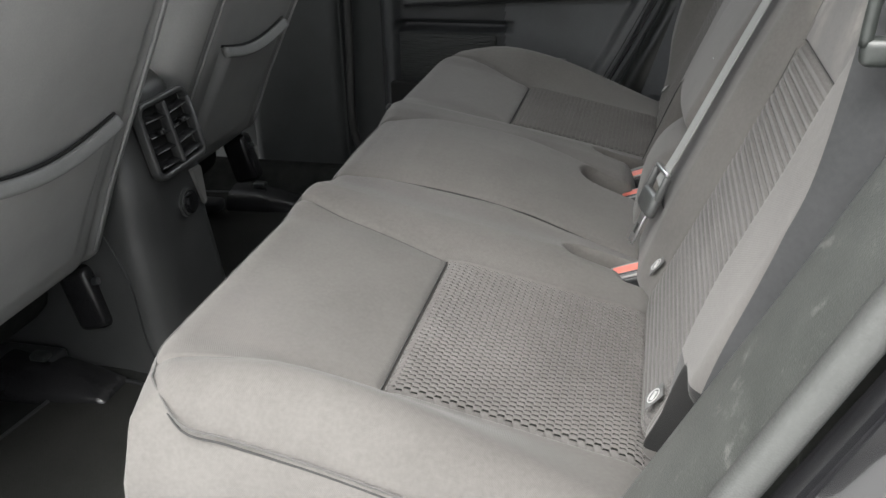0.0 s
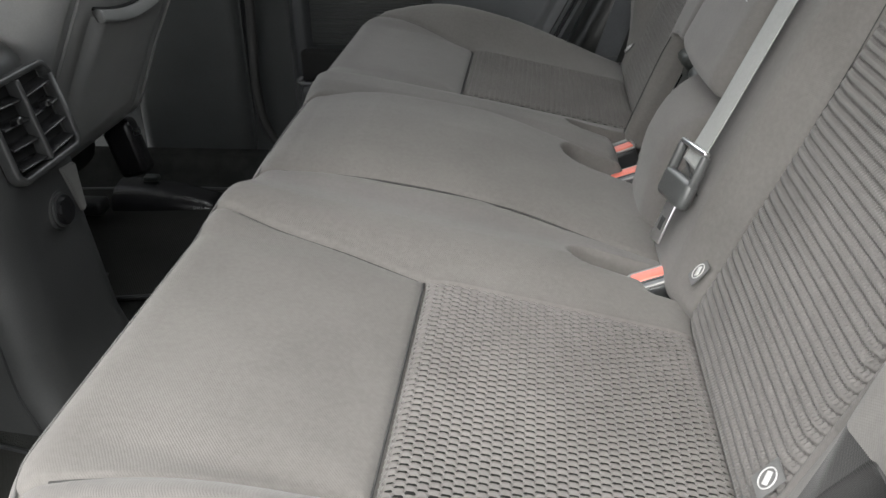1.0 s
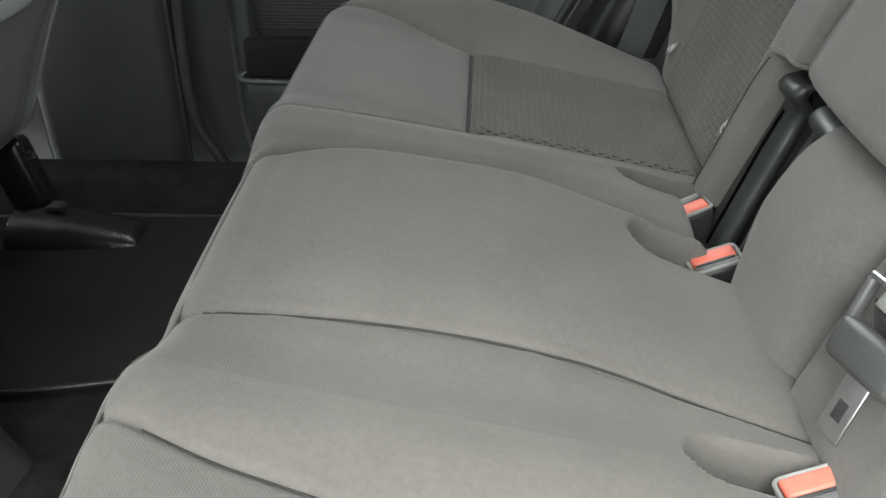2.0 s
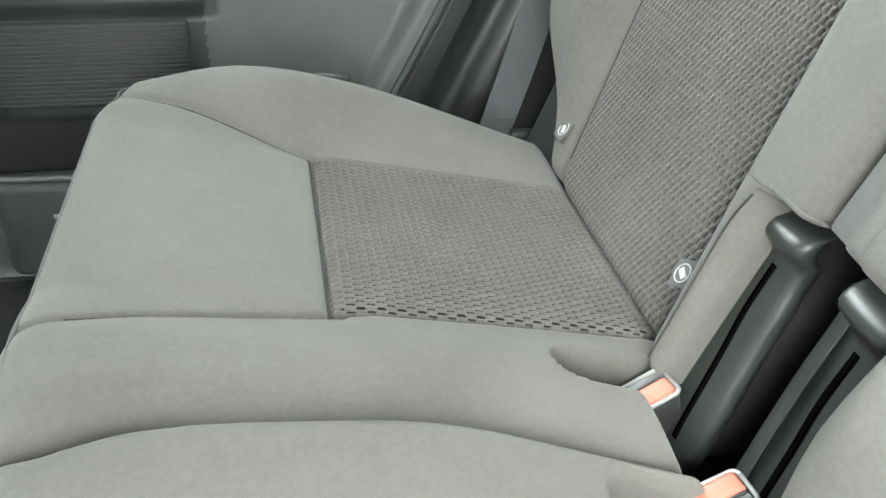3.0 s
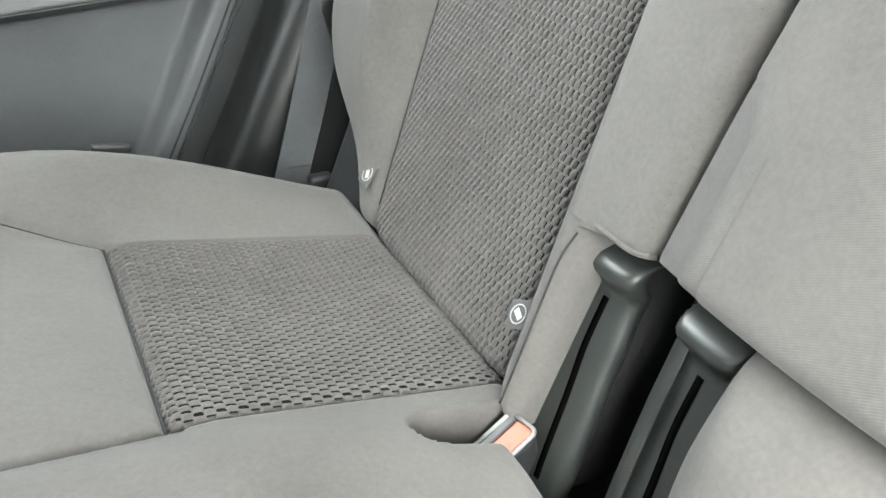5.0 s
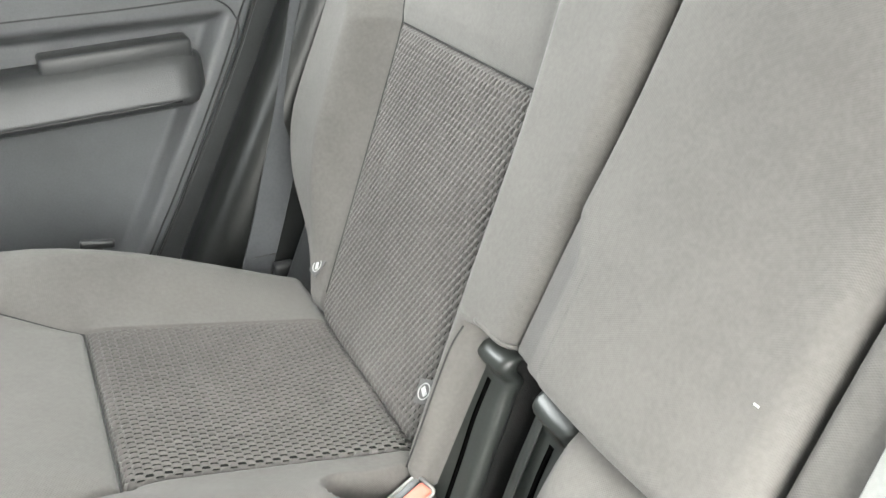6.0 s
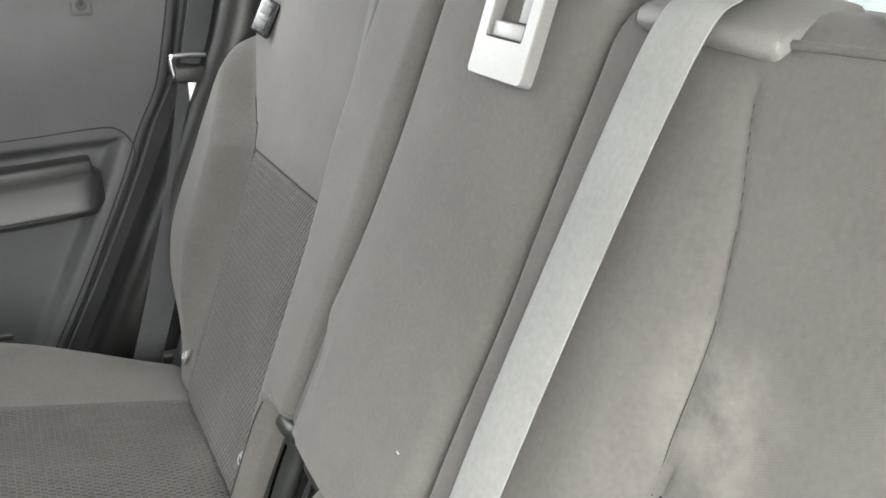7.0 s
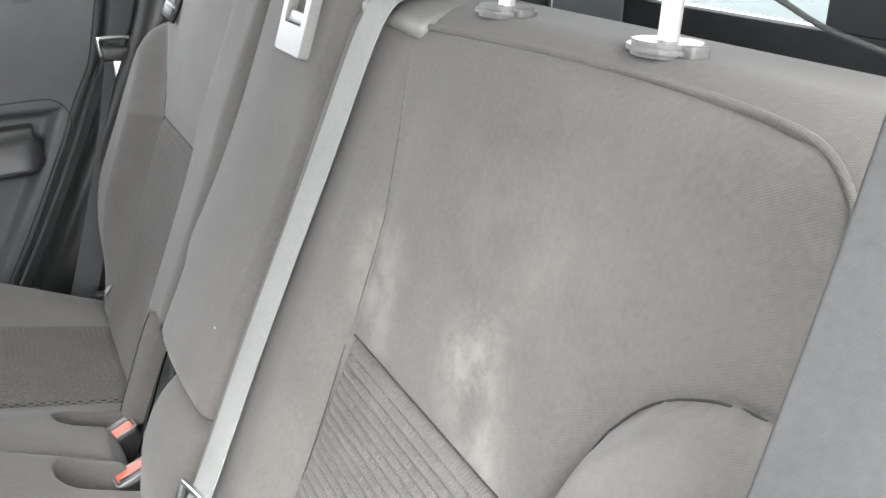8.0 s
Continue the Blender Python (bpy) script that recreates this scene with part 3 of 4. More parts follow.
    # slit shade again comes from a near-black sheet behind the cloth
    part("shade_sheet", grid("shade_sheet", coarse(flat)), WEAVE_SHADE, parent, "near-black sheet standing for shade in the weave's slits")
    return part(name, grid(name, rows), WEAVE, parent, "ribbed woven cloth panel with dark slits in its grooves")


def near_cut(w, z):
    """The outer wing ends above the hollow where the belt goes down."""
    low = 0.345 + 0.135 * ss((w - 0.590) / 0.03)
    return low + (z - 0.345) * (0.940 - low) / (0.940 - 0.345)


back_far = thing("far_seat_back", "grey cloth rear side backrest with woven panel and side bolsters", "backrest")
backrest("padding", back_far, 1, 0.172, 0.734, 0.345, 0.945, far_inset, True, BACK_CLOTH)
back_insert("woven_panel", back_far, 1, far_inset, True)

back_near = thing("near_seat_back", "worn grey cloth rear backrest with pale stains and woven panel", "backrest")
backrest("padding", back_near, -1, 0.080, 0.682, 0.345, 0.940, near_inset, False, STAINED, near_cut)
back_insert("woven_panel", back_near, -1, near_inset, False)



def back_thread(parent, pts, sign, inset, inner, lift=0.0005, r=0.0009):
    flat = smooth_path([(w, z, 0) for w, z in pts], 8)
    line = [Vector((back_x(p.y) - back_face(p.x, p.y, inset, inner) - lift, YC + sign * p.x, p.y)) for p in flat]
    part("seam", tube("seam", line, r, 5, up=(0.2, 1, 0.1)), THREAD, parent, "dark sewn seam line")


back_thread(back_far, [(w, z) for z, w in FAR_SEAM if 0.36 < z < 0.75], 1, far_inset, True)
back_thread(back_far, [(w, 0.6785) for w in np.linspace(far_inset(0.678)[0], far_inset(0.678)[1], 6)], 1, far_inset, True)
for z in np.arange(0.532, 0.70, 0.0075):   # dashed stitches on the inner bolster
    back_thread(back_far, [(0.1815, z), (0.1817, z + 0.0025), (0.182, z + 0.005)], 1, far_inset, True, -0.0045, 0.0005)
# bound hem over the hinge hook
hem_line = []
for w in np.linspace(0.228, 0.175, 14):
    rise = 1 - (w - 0.172) / 0.022
    dw = 0.022 * (1 - math.sin(math.acos(rise))) if rise > 0 else 0.0
    hem_line.append(Vector(pad_point(w, dw, HEM_Z + 0.0045, 0, 1, far_inset, True, None)) + Vector((0.001, 0, -0.002)))
back_thread(back_far, [(0.2405, 0.365), (0.2405, 0.40), (0.2425, 0.44), (0.2435, 0.48), (0.238, 0.503)], 1, far_inset, True, -0.0004, 0.0009)
part("hem", tube("hem", hem_line, 0.0026, 6), BACK_CLOTH, back_far, "bound cloth hem over the hinge hook")
back_thread(back_near, [(w, z) for z, w in NEAR_SEAM if 0.36 < z < 0.82], -1, near_inset, False)
back_thread(back_near, [(w, 0.6785) for w in np.linspace(0.25, 0.522, 6)], -1, near_inset, False)
back_thread(back_near, [(0.250, 0.40), (0.250, 0.55), (0.245, 0.678), (0.243, 0.715), (0.243, 0.777), (0.233, 0.84), (0.214, 0.90)], -1, near_inset, False, -0.0002, 0.0006)

# piping along the upper edge of the wide backrest
top_line = []
for w, z in ((0.19, 0.923), (0.213, 0.924), (0.327, 0.928), (0.42, 0.930), (0.52, 0.930), (0.60, 0.926), (0.635, 0.915), (0.655, 0.895)):
    over = max(0.0, z - 0.895) / 0.045
    top_line.append((back_x(z) - back_face(w, z, near_inset, False) - 0.001 + 0.045 * (1 - math.sqrt(1 - over * over)), YC - w, z))
part("piping", tube("piping", smooth_path(top_line, 8), 0.003, 6), BACK_CLOTH, back_near, "sewn grey piping cord")
part("seam", tube("seam", [p + Vector((-0.0012, 0, -0.0042)) for p in smooth_path(top_line, 8)], 0.0011, 5), THREAD, back_near, "dark seam under the piping")


# middle backrest: fold-down upper pad and a lower pad
def middle_pad(name, parent, y0, y1, z0, z1, stand, radius, deep, step=0.0):
    rows = []
    for y, dy in edged(y0, y1, radius, radius, deep, deep, 0.005):
        row = []
        for z, dz in edged(z0, z1, radius, radius, deep, deep, 0.005):
            py = y - (step * ss((0.64 - z) / 0.04) * ss((y - 0.10) / 0.03) if dy < 0.012 else 0.0)
            f = smooth_table(z, stand, 0.02) + 0.006 * math.cos(math.pi * (y - (y0 + y1) / 2) / (y1 - y0))
            row.append((back_x(z) - f + joined_drop(dy, dz), py, z))
        rows.append(row)
    return part(name, grid(name, rows), BACK_CLOTH, parent)


middle = thing("middle_seat_back", "grey cloth fold-down middle backrest in two pads", "backrest")
middle_pad("upper_pad", middle, -0.086, 0.154, 0.515, 0.945, [(0.5, 0.040), (0.62, 0.036), (0.80, 0.014), (0.95, 0.004)], 0.022, 0.10, 0.020)
middle_pad("lower_pad", middle, -0.086, 0.074, 0.330, 0.502, [(0.3, 0.006), (0.36, 0.022), (0.44, 0.044), (0.5, 0.038)], 0.040, 0.10)

# release handle in its pale bezel


def bezel():
    ob = thing("release_handle", "pale grey plastic release handle in a square bezel", "seat handle")
    tilt = Matrix.Translation((0.169, 0.002, 0.907)) @ Euler((0, radians(17), 0)).to_matrix().to_4x4()

    def piece(name, size, at, mat, bev, label=""):
        bm = block(size, at, bev)
        bmesh.ops.transform(bm, matrix=tilt, verts=bm.verts)
        part(name, bm, mat, ob, label)
    outer, inner = rounded(0.080, 0.080, 0.004, 3), rounded(0.052, 0.042, 0.003, 3)
    shift = [(a, d + 0.011) for a, d in inner]
    rings = [[(0.006, a, d) for a, d in outer], [(-0.004, a, d) for a, d in outer], [(-0.005, a * 0.98, d * 0.98) for a, d in outer],
             [(-0.005, a * 1.02, d) for a, d in shift], [(-0.004, a, d) for a, d in shift], [(0.010, a, d) for a, d in shift]]
    frame_mesh = loft("bezel", rings, True, False)
    frame_mesh.polygons.foreach_set("use_smooth", [False] * len(frame_mesh.polygons))
    frame_mesh.transform(tilt)
    part("bezel", frame_mesh, GREY_PLASTIC, ob, "flat pale plastic bezel")
    piece("recess", (0.004, 0.056, 0.048), (0.012, 0, 0.011), BLACK, 0.001, "dark recess")
    piece("lever", (0.006, 0.046, 0.013), (0.001, 0.001, -0.0025), GREY_PLASTIC, 0.002, "pale pull lever")
    piece("catch", (0.006, 0.018, 0.024), (0.006, -0.010, 0.016), TRIM, 0.002, "grey inner catch")
    return ob


bezel()


# ---- hinge brackets between the backrests ----
def bracket(name, y0, y1, label):
    """A moulded upright: slotted front face, a side that goes back, and a hooked head."""
    ob = thing(name, label, "hinge bracket", group="backrest hinge brackets")
    mid, half, deep = (y0 + y1) / 2, (y1 - y0) / 2, 0.016

    def front(z):
        return 0.030 + 0.40 * (z - 0.449)

    rings = []
    for z in np.linspace(0.300, 0.494, 46):
        head = ss((z - 0.462) / 0.020)
        top = max(0.0, (z - 0.484) / 0.010)
        lean = -0.010 * ss((0.43 - z) / 0.12)
        waist = -0.003 * math.exp(-((z - 0.452) / 0.018) ** 2)
        x = front(z) - 0.017 * head + 0.014 * (1 - math.sqrt(max(0.0, 1 - top * top)))
        wide = half + waist + 0.001 * head
        ring = [(x + deep, mid + lean + wide, z), (x + 0.010, mid + lean + wide, z)]
        ring += [(x + 0.008 - 0.008 * math.sin(radians(k)), mid + lean + wide - 0.008 + 0.008 * math.cos(radians(k)), z) for k in range(15, 91, 15)]
        ring += [(x + 0.0012 * math.sin(math.pi * k / 6) * -1, mid + lean + (wide - 0.008) * (1 - k / 3), z) for k in range(1, 6)]
        ring += [(x + 0.010 - 0.010 * math.cos(radians(k)), mid + lean - wide + 0.010 - 0.010 * math.sin(radians(k)), z) for k in range(0, 91, 15)]
        ring.append((x + deep, mid + lean - wide, z))
        rings.append(ring)
    part("shell", loft("shell", rings), BRACKET, ob)
    # the shaded side behind the face, its shade given as near-black colour
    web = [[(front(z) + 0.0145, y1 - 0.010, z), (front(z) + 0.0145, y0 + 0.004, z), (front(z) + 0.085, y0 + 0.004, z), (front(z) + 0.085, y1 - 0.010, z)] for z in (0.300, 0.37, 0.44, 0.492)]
    part("web", loft("web", web), GAP_SHADE, ob, "near-black web standing for shade behind the face")
    # no opening is cut: a near-black strip stands for the slot's shade
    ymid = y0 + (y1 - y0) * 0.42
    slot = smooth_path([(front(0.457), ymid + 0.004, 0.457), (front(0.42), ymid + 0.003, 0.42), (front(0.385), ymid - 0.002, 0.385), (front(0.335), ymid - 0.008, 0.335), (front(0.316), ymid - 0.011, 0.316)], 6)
    part("slot", sweep("slot", slot, [(-0.0030, -0.004), (0.0030, -0.004), (0.0030, 0.0016), (-0.0030, 0.0016)], up=(-1, 0, 0.4)), SLOT_SHADE, ob, "narrow slot, its shade a near-black strip")
    return ob


tagged(part("hinge_well", slab((0.006, 0.20, 0.26), (0.088, 0.155, 0.40), 0.002, Euler((0, radians(12), 0)).to_matrix().to_4x4()), BLACK), "black plastic panel behind the hinge brackets", "seat panel", kind="structure")
bracket("hinge_bracket", 0.178, 0.232, "black plastic hinge bracket with a slot")
bracket("hinge_bracket", 0.078, 0.132, "black plastic hinge bracket with a slot")


# ---- belt buckles ----
def buckle(at, roll, yaw, side, label):
    """A buckle that stands up from the gap, its push button on top; side: where the tongue goes in."""
    ob = thing("belt_buckle", label, "belt buckle", group="rear belt buckles")
    m = Matrix.Translation(at) @ Euler((radians(roll), radians(-17), radians(yaw))).to_matrix().to_4x4()

    def piece(name, bm, mat, label=""):
        bmesh.ops.transform(bm, matrix=m, verts=bm.verts)
        held.append(part(name, bm, mat, held[0] if held else ob, label))
    held = []
    piece("housing", block((0.048, 0.029, 0.080), (0, 0, -0.043), 0.007), BLACK, "black plastic housing")
    ring = [Vector((a, b, -0.0015)) for a, b in rounded(0.046, 0.027, 0.005, 4)]
    rim = bmesh.new()
    rim.from_mesh(tube("rim", ring + ring[:1], 0.0018, 6, up=(0, 0, 1)))
    piece("rim", rim, GREY_PLASTIC, "pale plastic rim")
    piece("button", block((0.041, 0.0155, 0.008), (0, side * -0.0042, -0.0025), 0.0028), RED, "orange red release button")
    piece("tongue_slot", block((0.041, 0.006, 0.004), (0, side * 0.0084, -0.0028), 0.001), TRIM, "pale tongue slot edge")
    piece("slot_gap", block((0.036, 0.0024, 0.004), (0, side * 0.0048, -0.0015), 0.0005), BLACK, "dark slot")
    return ob


buckle((-0.041, -0.191, 0.363), 4, 8, -1, "black belt buckle with an orange red button")
buckle((-0.043, 0.095, 0.357), 3, 8, -1, "black belt buckle with an orange red button")
buckle((-0.047, 0.205, 0.351), 3, 14, 1, "black belt buckle with a pale slot beside its red button")


# ---- anchor labels ----
def anchor_label(x, y, z, twist):
    ob = thing("anchor_label", "small grey cloth tag with a white ring", "tag", group="anchor tags")
    m = Matrix.Translation((x, y, z)) @ Euler((0, radians(-52), 0)).to_matrix().to_4x4() @ Euler((0, 0, radians(twist))).to_matrix().to_4x4()
    bm = block((0.024, 0.022, 0.0012), (0, 0, 0), 0.0005)
    bmesh.ops.transform(bm, matrix=m, verts=bm.verts)
    part("cloth", bm, LABEL_GREY, ob)
    ring = [m @ Vector((0.0078 * math.cos(a), 0.0078 * math.sin(a), 0.0010)) for a in np.linspace(0, 2 * math.pi, 25)]
    part("ring", tube("ring", ring, 0.0006, 5, up=(-1, 0.1, 0.5)), WHITE_INK, ob, "white printed ring")
    bm = block((0.0100, 0.0052, 0.0008), (0, 0, 0.0010), 0.0003, Euler((0, 0, radians(40))).to_matrix().to_4x4())
    bmesh.ops.transform(bm, matrix=m, verts=bm.verts)
    part("bar", bm, WHITE_INK, ob, "white printed slanting bar")
    return ob


anchor_label(-0.008, -0.250, 0.402, 0)
anchor_label(-0.006, -0.528, 0.402, 0)
anchor_label(-0.002, 0.264, 0.414, 28)
anchor_label(-0.004, 0.562, 0.402, 0)


# ---- belts ----
def strap(name, path, width, mat, parent, wide=(0, 1, 0), thick=0.0014, label=""):
    rings = []
    wide = Vector(wide)
    for i, q in enumerate(path):
        d = (path[min(i + 1, len(path) - 1)] - path[max(i - 1, 0)]).normalized()
        across = (wide - d * wide.dot(d)).normalized()
        nrm = d.cross(across).normalized()
        rings.append([q + across * (width * a) + nrm * (thick * b) for a, b in ((-0.5, -0.3), (-0.48, -0.5), (0.48, -0.5), (0.5, -0.3), (0.5, 0.3), (0.48, 0.5), (-0.48, 0.5), (-0.5, 0.3))])
    return part(name, loft(name, rings), mat, parent, label)


mid_belt = thing("middle_belt", "pale grey belt webbing with its steel tongue", "seat belt")
strap("webbing", smooth_path([(0.235, -0.165, 0.950), (0.205, -0.168, 0.944), (0.178, -0.168, 0.920), (0.132, -0.156, 0.80), (0.062, -0.157, 0.64), (0.004, -0.167, 0.51), (-0.014, -0.172, 0.478)], 10), 0.047, WEBBING, mid_belt)
# same belt below the tongue, its shade put into a darker webbing colour
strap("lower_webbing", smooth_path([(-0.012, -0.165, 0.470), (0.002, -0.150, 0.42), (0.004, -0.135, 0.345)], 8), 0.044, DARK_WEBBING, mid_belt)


def belt_tongue(parent, at, turn):
    m = Matrix.Translation(at) @ Euler([radians(a) for a in turn]).to_matrix().to_4x4()

    def piece(name, bm, mat, label=""):
        bmesh.ops.transform(bm, matrix=m, verts=bm.verts)
        held.append(part(name, bm, mat, held[0] if held else parent, label))
    held = []
    piece("tongue_cover", block((0.014, 0.064, 0.030), (0, 0, -0.003), 0.0065), TONGUE, "dark grey plastic tongue cover")
    for s in (-1, 1):
        piece("tongue_side", block((0.010, 0.008, 0.034), (0, s * 0.0285, 0.022), 0.0035), TONGUE)
    piece("tongue_bar", block((0.007, 0.060, 0.005), (-0.001, 0, 0.040), 0.002), STEEL, "bright steel slot bar")
    piece("tongue_plate", block((0.0025, 0.022, 0.046), (0, -0.004, -0.036), 0.001), STEEL, "steel tongue plate")
    piece("plate_hole", block((0.0030, 0.010, 0.014), (0, -0.004, -0.040), 0.0008), BLACK, "dark latch hole")


belt_tongue(mid_belt, (-0.022, -0.172, 0.455), (-6, 22, 10))

guide = thing("belt_guide", "grey plastic belt guide on the backrest top", "belt guide")
part("tray", block((0.072, 0.122, 0.018), (0.2245, -0.174, 0.931), 0.0085, Euler((radians(3), radians(-14), 0)).to_matrix().to_4x4()), GUIDE, guide)

far_belt = thing("far_belt", "dark grey seat belt hanging beside the seat", "seat belt")
strap("lower_webbing", smooth_path([(-0.040, 0.732, 0.31), (-0.005, 0.738, 0.42), (0.045, 0.762, 0.58), (0.085, 0.785, 0.745)], 8), 0.046, FAR_WEBBING, far_belt, (1, 0.15, 0))
strap("upper_webbing", smooth_path([(0.088, 0.785, 0.765), (0.12, 0.79, 0.90), (0.16, 0.79, 1.10)], 8), 0.046, FAR_WEBBING, far_belt, (1, 0.15, 0))
part("stitching", tube("stitching", [Vector((-0.0545 + 0.0008 * i, 0.7315 - 0.0004 * (i % 4 > 1), 0.3385 + 0.0022 * (i % 2))) for i in range(56)], 0.0006, 4), PIPING, far_belt, "pale zigzag stitching")
part("anchor", block((0.030, 0.020, 0.026), (-0.002, 0.722, 0.316), 0.005), BLACK, far_belt, "black plastic belt anchor cover")
bm = block((0.060, 0.016, 0.026), (0.084, 0.782, 0.752), 0.006)
part("tongue_cover", bm, BLACK, far_belt, "black plastic tongue cover")
part("tongue_loop", tube("tongue_loop", smooth_path([(0.056, 0.778, 0.748), (0.052, 0.777, 0.774), (0.058, 0.778, 0.780), (0.108, 0.782, 0.778), (0.112, 0.782, 0.758)], 6), 0.004, 6), STEEL, far_belt, "steel loop")
part("tongue_plate", block((0.024, 0.004, 0.045), (0.086, 0.780, 0.722), 0.0015), STEEL, far_belt, "steel plate")

near_belt = thing("near_belt", "grey seat belt hanging beside the backrest", "seat belt")
strap("webbing", smooth_path([(0.026, -0.686, 0.44), (0.045, -0.694, 0.53), (0.066, -0.700, 0.602), (0.076, -0.702, 0.637), (0.090, -0.708, 0.695), (0.104, -0.728, 0.844), (0.122, -0.737, 0.975), (0.15, -0.74, 1.16)], 8), 0.046, DARK_WEBBING, near_belt, (0.8, -0.55, 0))
part("tongue_cover", block((0.050, 0.012, 0.016), (0.098, -0.735, 0.772), 0.005), BRACKET, near_belt, "dark grey plastic tongue cover")
part("tongue_loop", tube("tongue_loop", smooth_path([(0.075, -0.736, 0.775), (0.077, -0.738, 0.804), (0.086, -0.739, 0.812), (0.122, -0.746, 0.810)], 6), 0.004, 6), BRACKET, near_belt, "dark plastic loop")


# ---- headrest posts, middle headrest ----
def post(y, label):
    ob = thing("headrest_post", label, "headrest post", group="headrest posts")
    part("rod", tube("rod", smooth_path([(0.238, y, 0.90), (0.246, y, 1.06)], 6), 0.0065, 14, up=(0, 1, 0)), WHITE_METAL, ob)
    collar = part("collar", disc(0.024, 0.009, (0.240, y, 0.9415), (0.05, 0, 1), 28, 0.003), COLLAR, ob, "grey plastic guide collar")
    part("button", block((0.014, 0.012, 0.009), (0.240, y - 0.024, 0.942), 0.003), COLLAR, collar)


post(-0.288, "bright steel headrest post in a grey collar")
post(-0.473, "bright steel headrest post in a grey collar")

cord = thing("post_cord", "dark cord looped round a headrest post", "cord")
part("loop", tube("loop", [Vector((0.250 + 0.010 * math.cos(a), -0.473 + 0.010 * math.sin(a), 0.978 + 0.002 * a / 6)) for a in np.linspace(0, 2 * math.pi, 18)], 0.0026, 6), DARK_TRIM, cord)
part("tail", tube("tail", smooth_path([(0.258, -0.480, 0.980), (0.275, -0.51, 0.975), (0.285, -0.545, 0.960), (0.283, -0.60, 0.951)], 6), 0.0019, 6), DARK_TRIM, cord)

head = thing("middle_headrest", "dark grey cloth middle headrest set low", "headrest")
rows = []
for y, dy in edged(-0.118, 0.094, 0.035, 0.035, 0.06, 0.06, 0.012):
    row = []
    for z, dz in edged(0.946, 1.12, 0.02, 0.04, 0.06, 0.06, 0.012):
        row.append((0.212 + 0.2 * (z - 0.96) + joined_drop(dy, dz), y, z))
    rows.append(row)
part("pad", grid("pad", rows), BACK_CLOTH, head)
part("rod", tube("rod", smooth_path([(0.245, 0.0, 0.93), (0.25, 0.0, 0.99)], 3), 0.006, 10, up=(0, 1, 0)), STEEL, head)

tag = thing("hanging_clip", "small black plastic clip hanging on a dark cord", "clip")
TAG_POSE = Matrix.Translation((0.158, 0.628, 0.848)) @ Euler((0, radians(17), radians(30))).to_matrix().to_4x4() @ Euler((radians(20), 0, 0)).to_matrix().to_4x4()
for name, size, at, mat in (("body", (0.008, 0.034, 0.050), (0, 0, 0), GLOSS_BLACK), ("window", (0.002, 0.020, 0.013), (-0.0042, 0, 0.010), CONSOLE), ("window", (0.002, 0.020, 0.013), (-0.0042, 0, -0.010), CONSOLE)):
    bm = block(size, at, min(size) * 0.4)
    bmesh.ops.transform(bm, matrix=TAG_POSE, verts=bm.verts)
    part(name, bm, mat, tag)
part("cord", tube("cord", smooth_path([(0.166, 0.628, 0.872), (0.182, 0.629, 0.91), (0.215, 0.63, 0.948), (0.26, 0.632, 0.948)], 6), 0.0016, 6), DARK_TRIM, tag)

lint = thing("lint_fleck", "tiny white lint fleck on the middle backrest", "lint")
part("fleck", block((0.001, 0.004, 0.0016), (back_x(0.611) - 0.046, -0.066, 0.611), 0.0004), WHITE_INK, lint)

edge_clip = thing("trim_clip", "tiny black plastic clip at the cushion edge", "clip")
part("clip_body", block((0.040, 0.010, 0.010), (-0.237, 0.692, 0.420), 0.003, Euler((0, radians(8), 0)).to_matrix().to_4x4()), BLACK, edge_clip)
part("clip_stem", block((0.012, 0.006, 0.05), (-0.237, 0.692, 0.395), 0.002), BLACK, edge_clip)

pull = thing("pull_strap", "thin dark grey strap in front of a hinge bracket", "strap")
strap("webbing", smooth_path([(0.046, 0.130, 0.490), (0.030, 0.127, 0.455), (0.014, 0.124, 0.42), (-0.004, 0.120, 0.375), (-0.022, 0.116, 0.325)], 6), 0.016, BRACKET, pull, (0.3, 1, 0))


# ---- setting: floor, shell, ground ----
def setting(name, data, mat, label, category):
    return tagged(part(name, data, mat), label, category, kind="structure")


setting("ground", slab((60, 60, 0.1), (0, 0, -0.47), 0), GROUND, "pale wet gravel ground round the car", "ground")

rows = []
for x in np.linspace(-1.6, 0.15, 60):
    row = []
    for y in np.linspace(-0.80, 0.82, 80):
        z = 0.048 + 0.10 * math.exp(-((y + 0.0) / 0.10) ** 4) * ss((-0.78 - x) / 0.1) + 0.035 * math.exp(-(y / 0.12) ** 4)
        z += 0.05 * ss((y - 0.745) / 0.03) + 0.05 * ss((-0.745 - y) / 0.03)
        row.append((x, y, z))
    rows.append(row)
setting("floor", grid("floor", rows), CARPET, "dark carpeted car floor with a low tunnel", "floor")
setting("seat_rear_panel", slab((0.012, 1.30, 0.52), (0.205, YC, 0.58), 0.002, Euler((0, radians(21), 0)).to_matrix().to_4x4()), DARK_TRIM, "dark panel behind the rear backrests", "seat panel")
for sgn, word in ((-1, "near"), (1, "far")):
    setting("seat_side_cover", block((0.10, 0.10, 0.20), (0.055, YC + sgn * 0.655, 0.36), 0.02, Euler((0, radians(22), 0)).to_matrix().to_4x4()), BLACK, "black plastic cover beside the %s rear seat base" % word, "seat trim")
setting("seat_well", slab((0.03, 1.36, 0.42), (0.12, YC, 0.20), 0.002), DARK_TRIM, "dark panel under the backrests", "seat panel")
setting("luggage_floor", slab((1.2, 1.36, 0.04), (0.80, YC, 0.40), 0.004), CARPET, "dark luggage floor carpet", "floor")


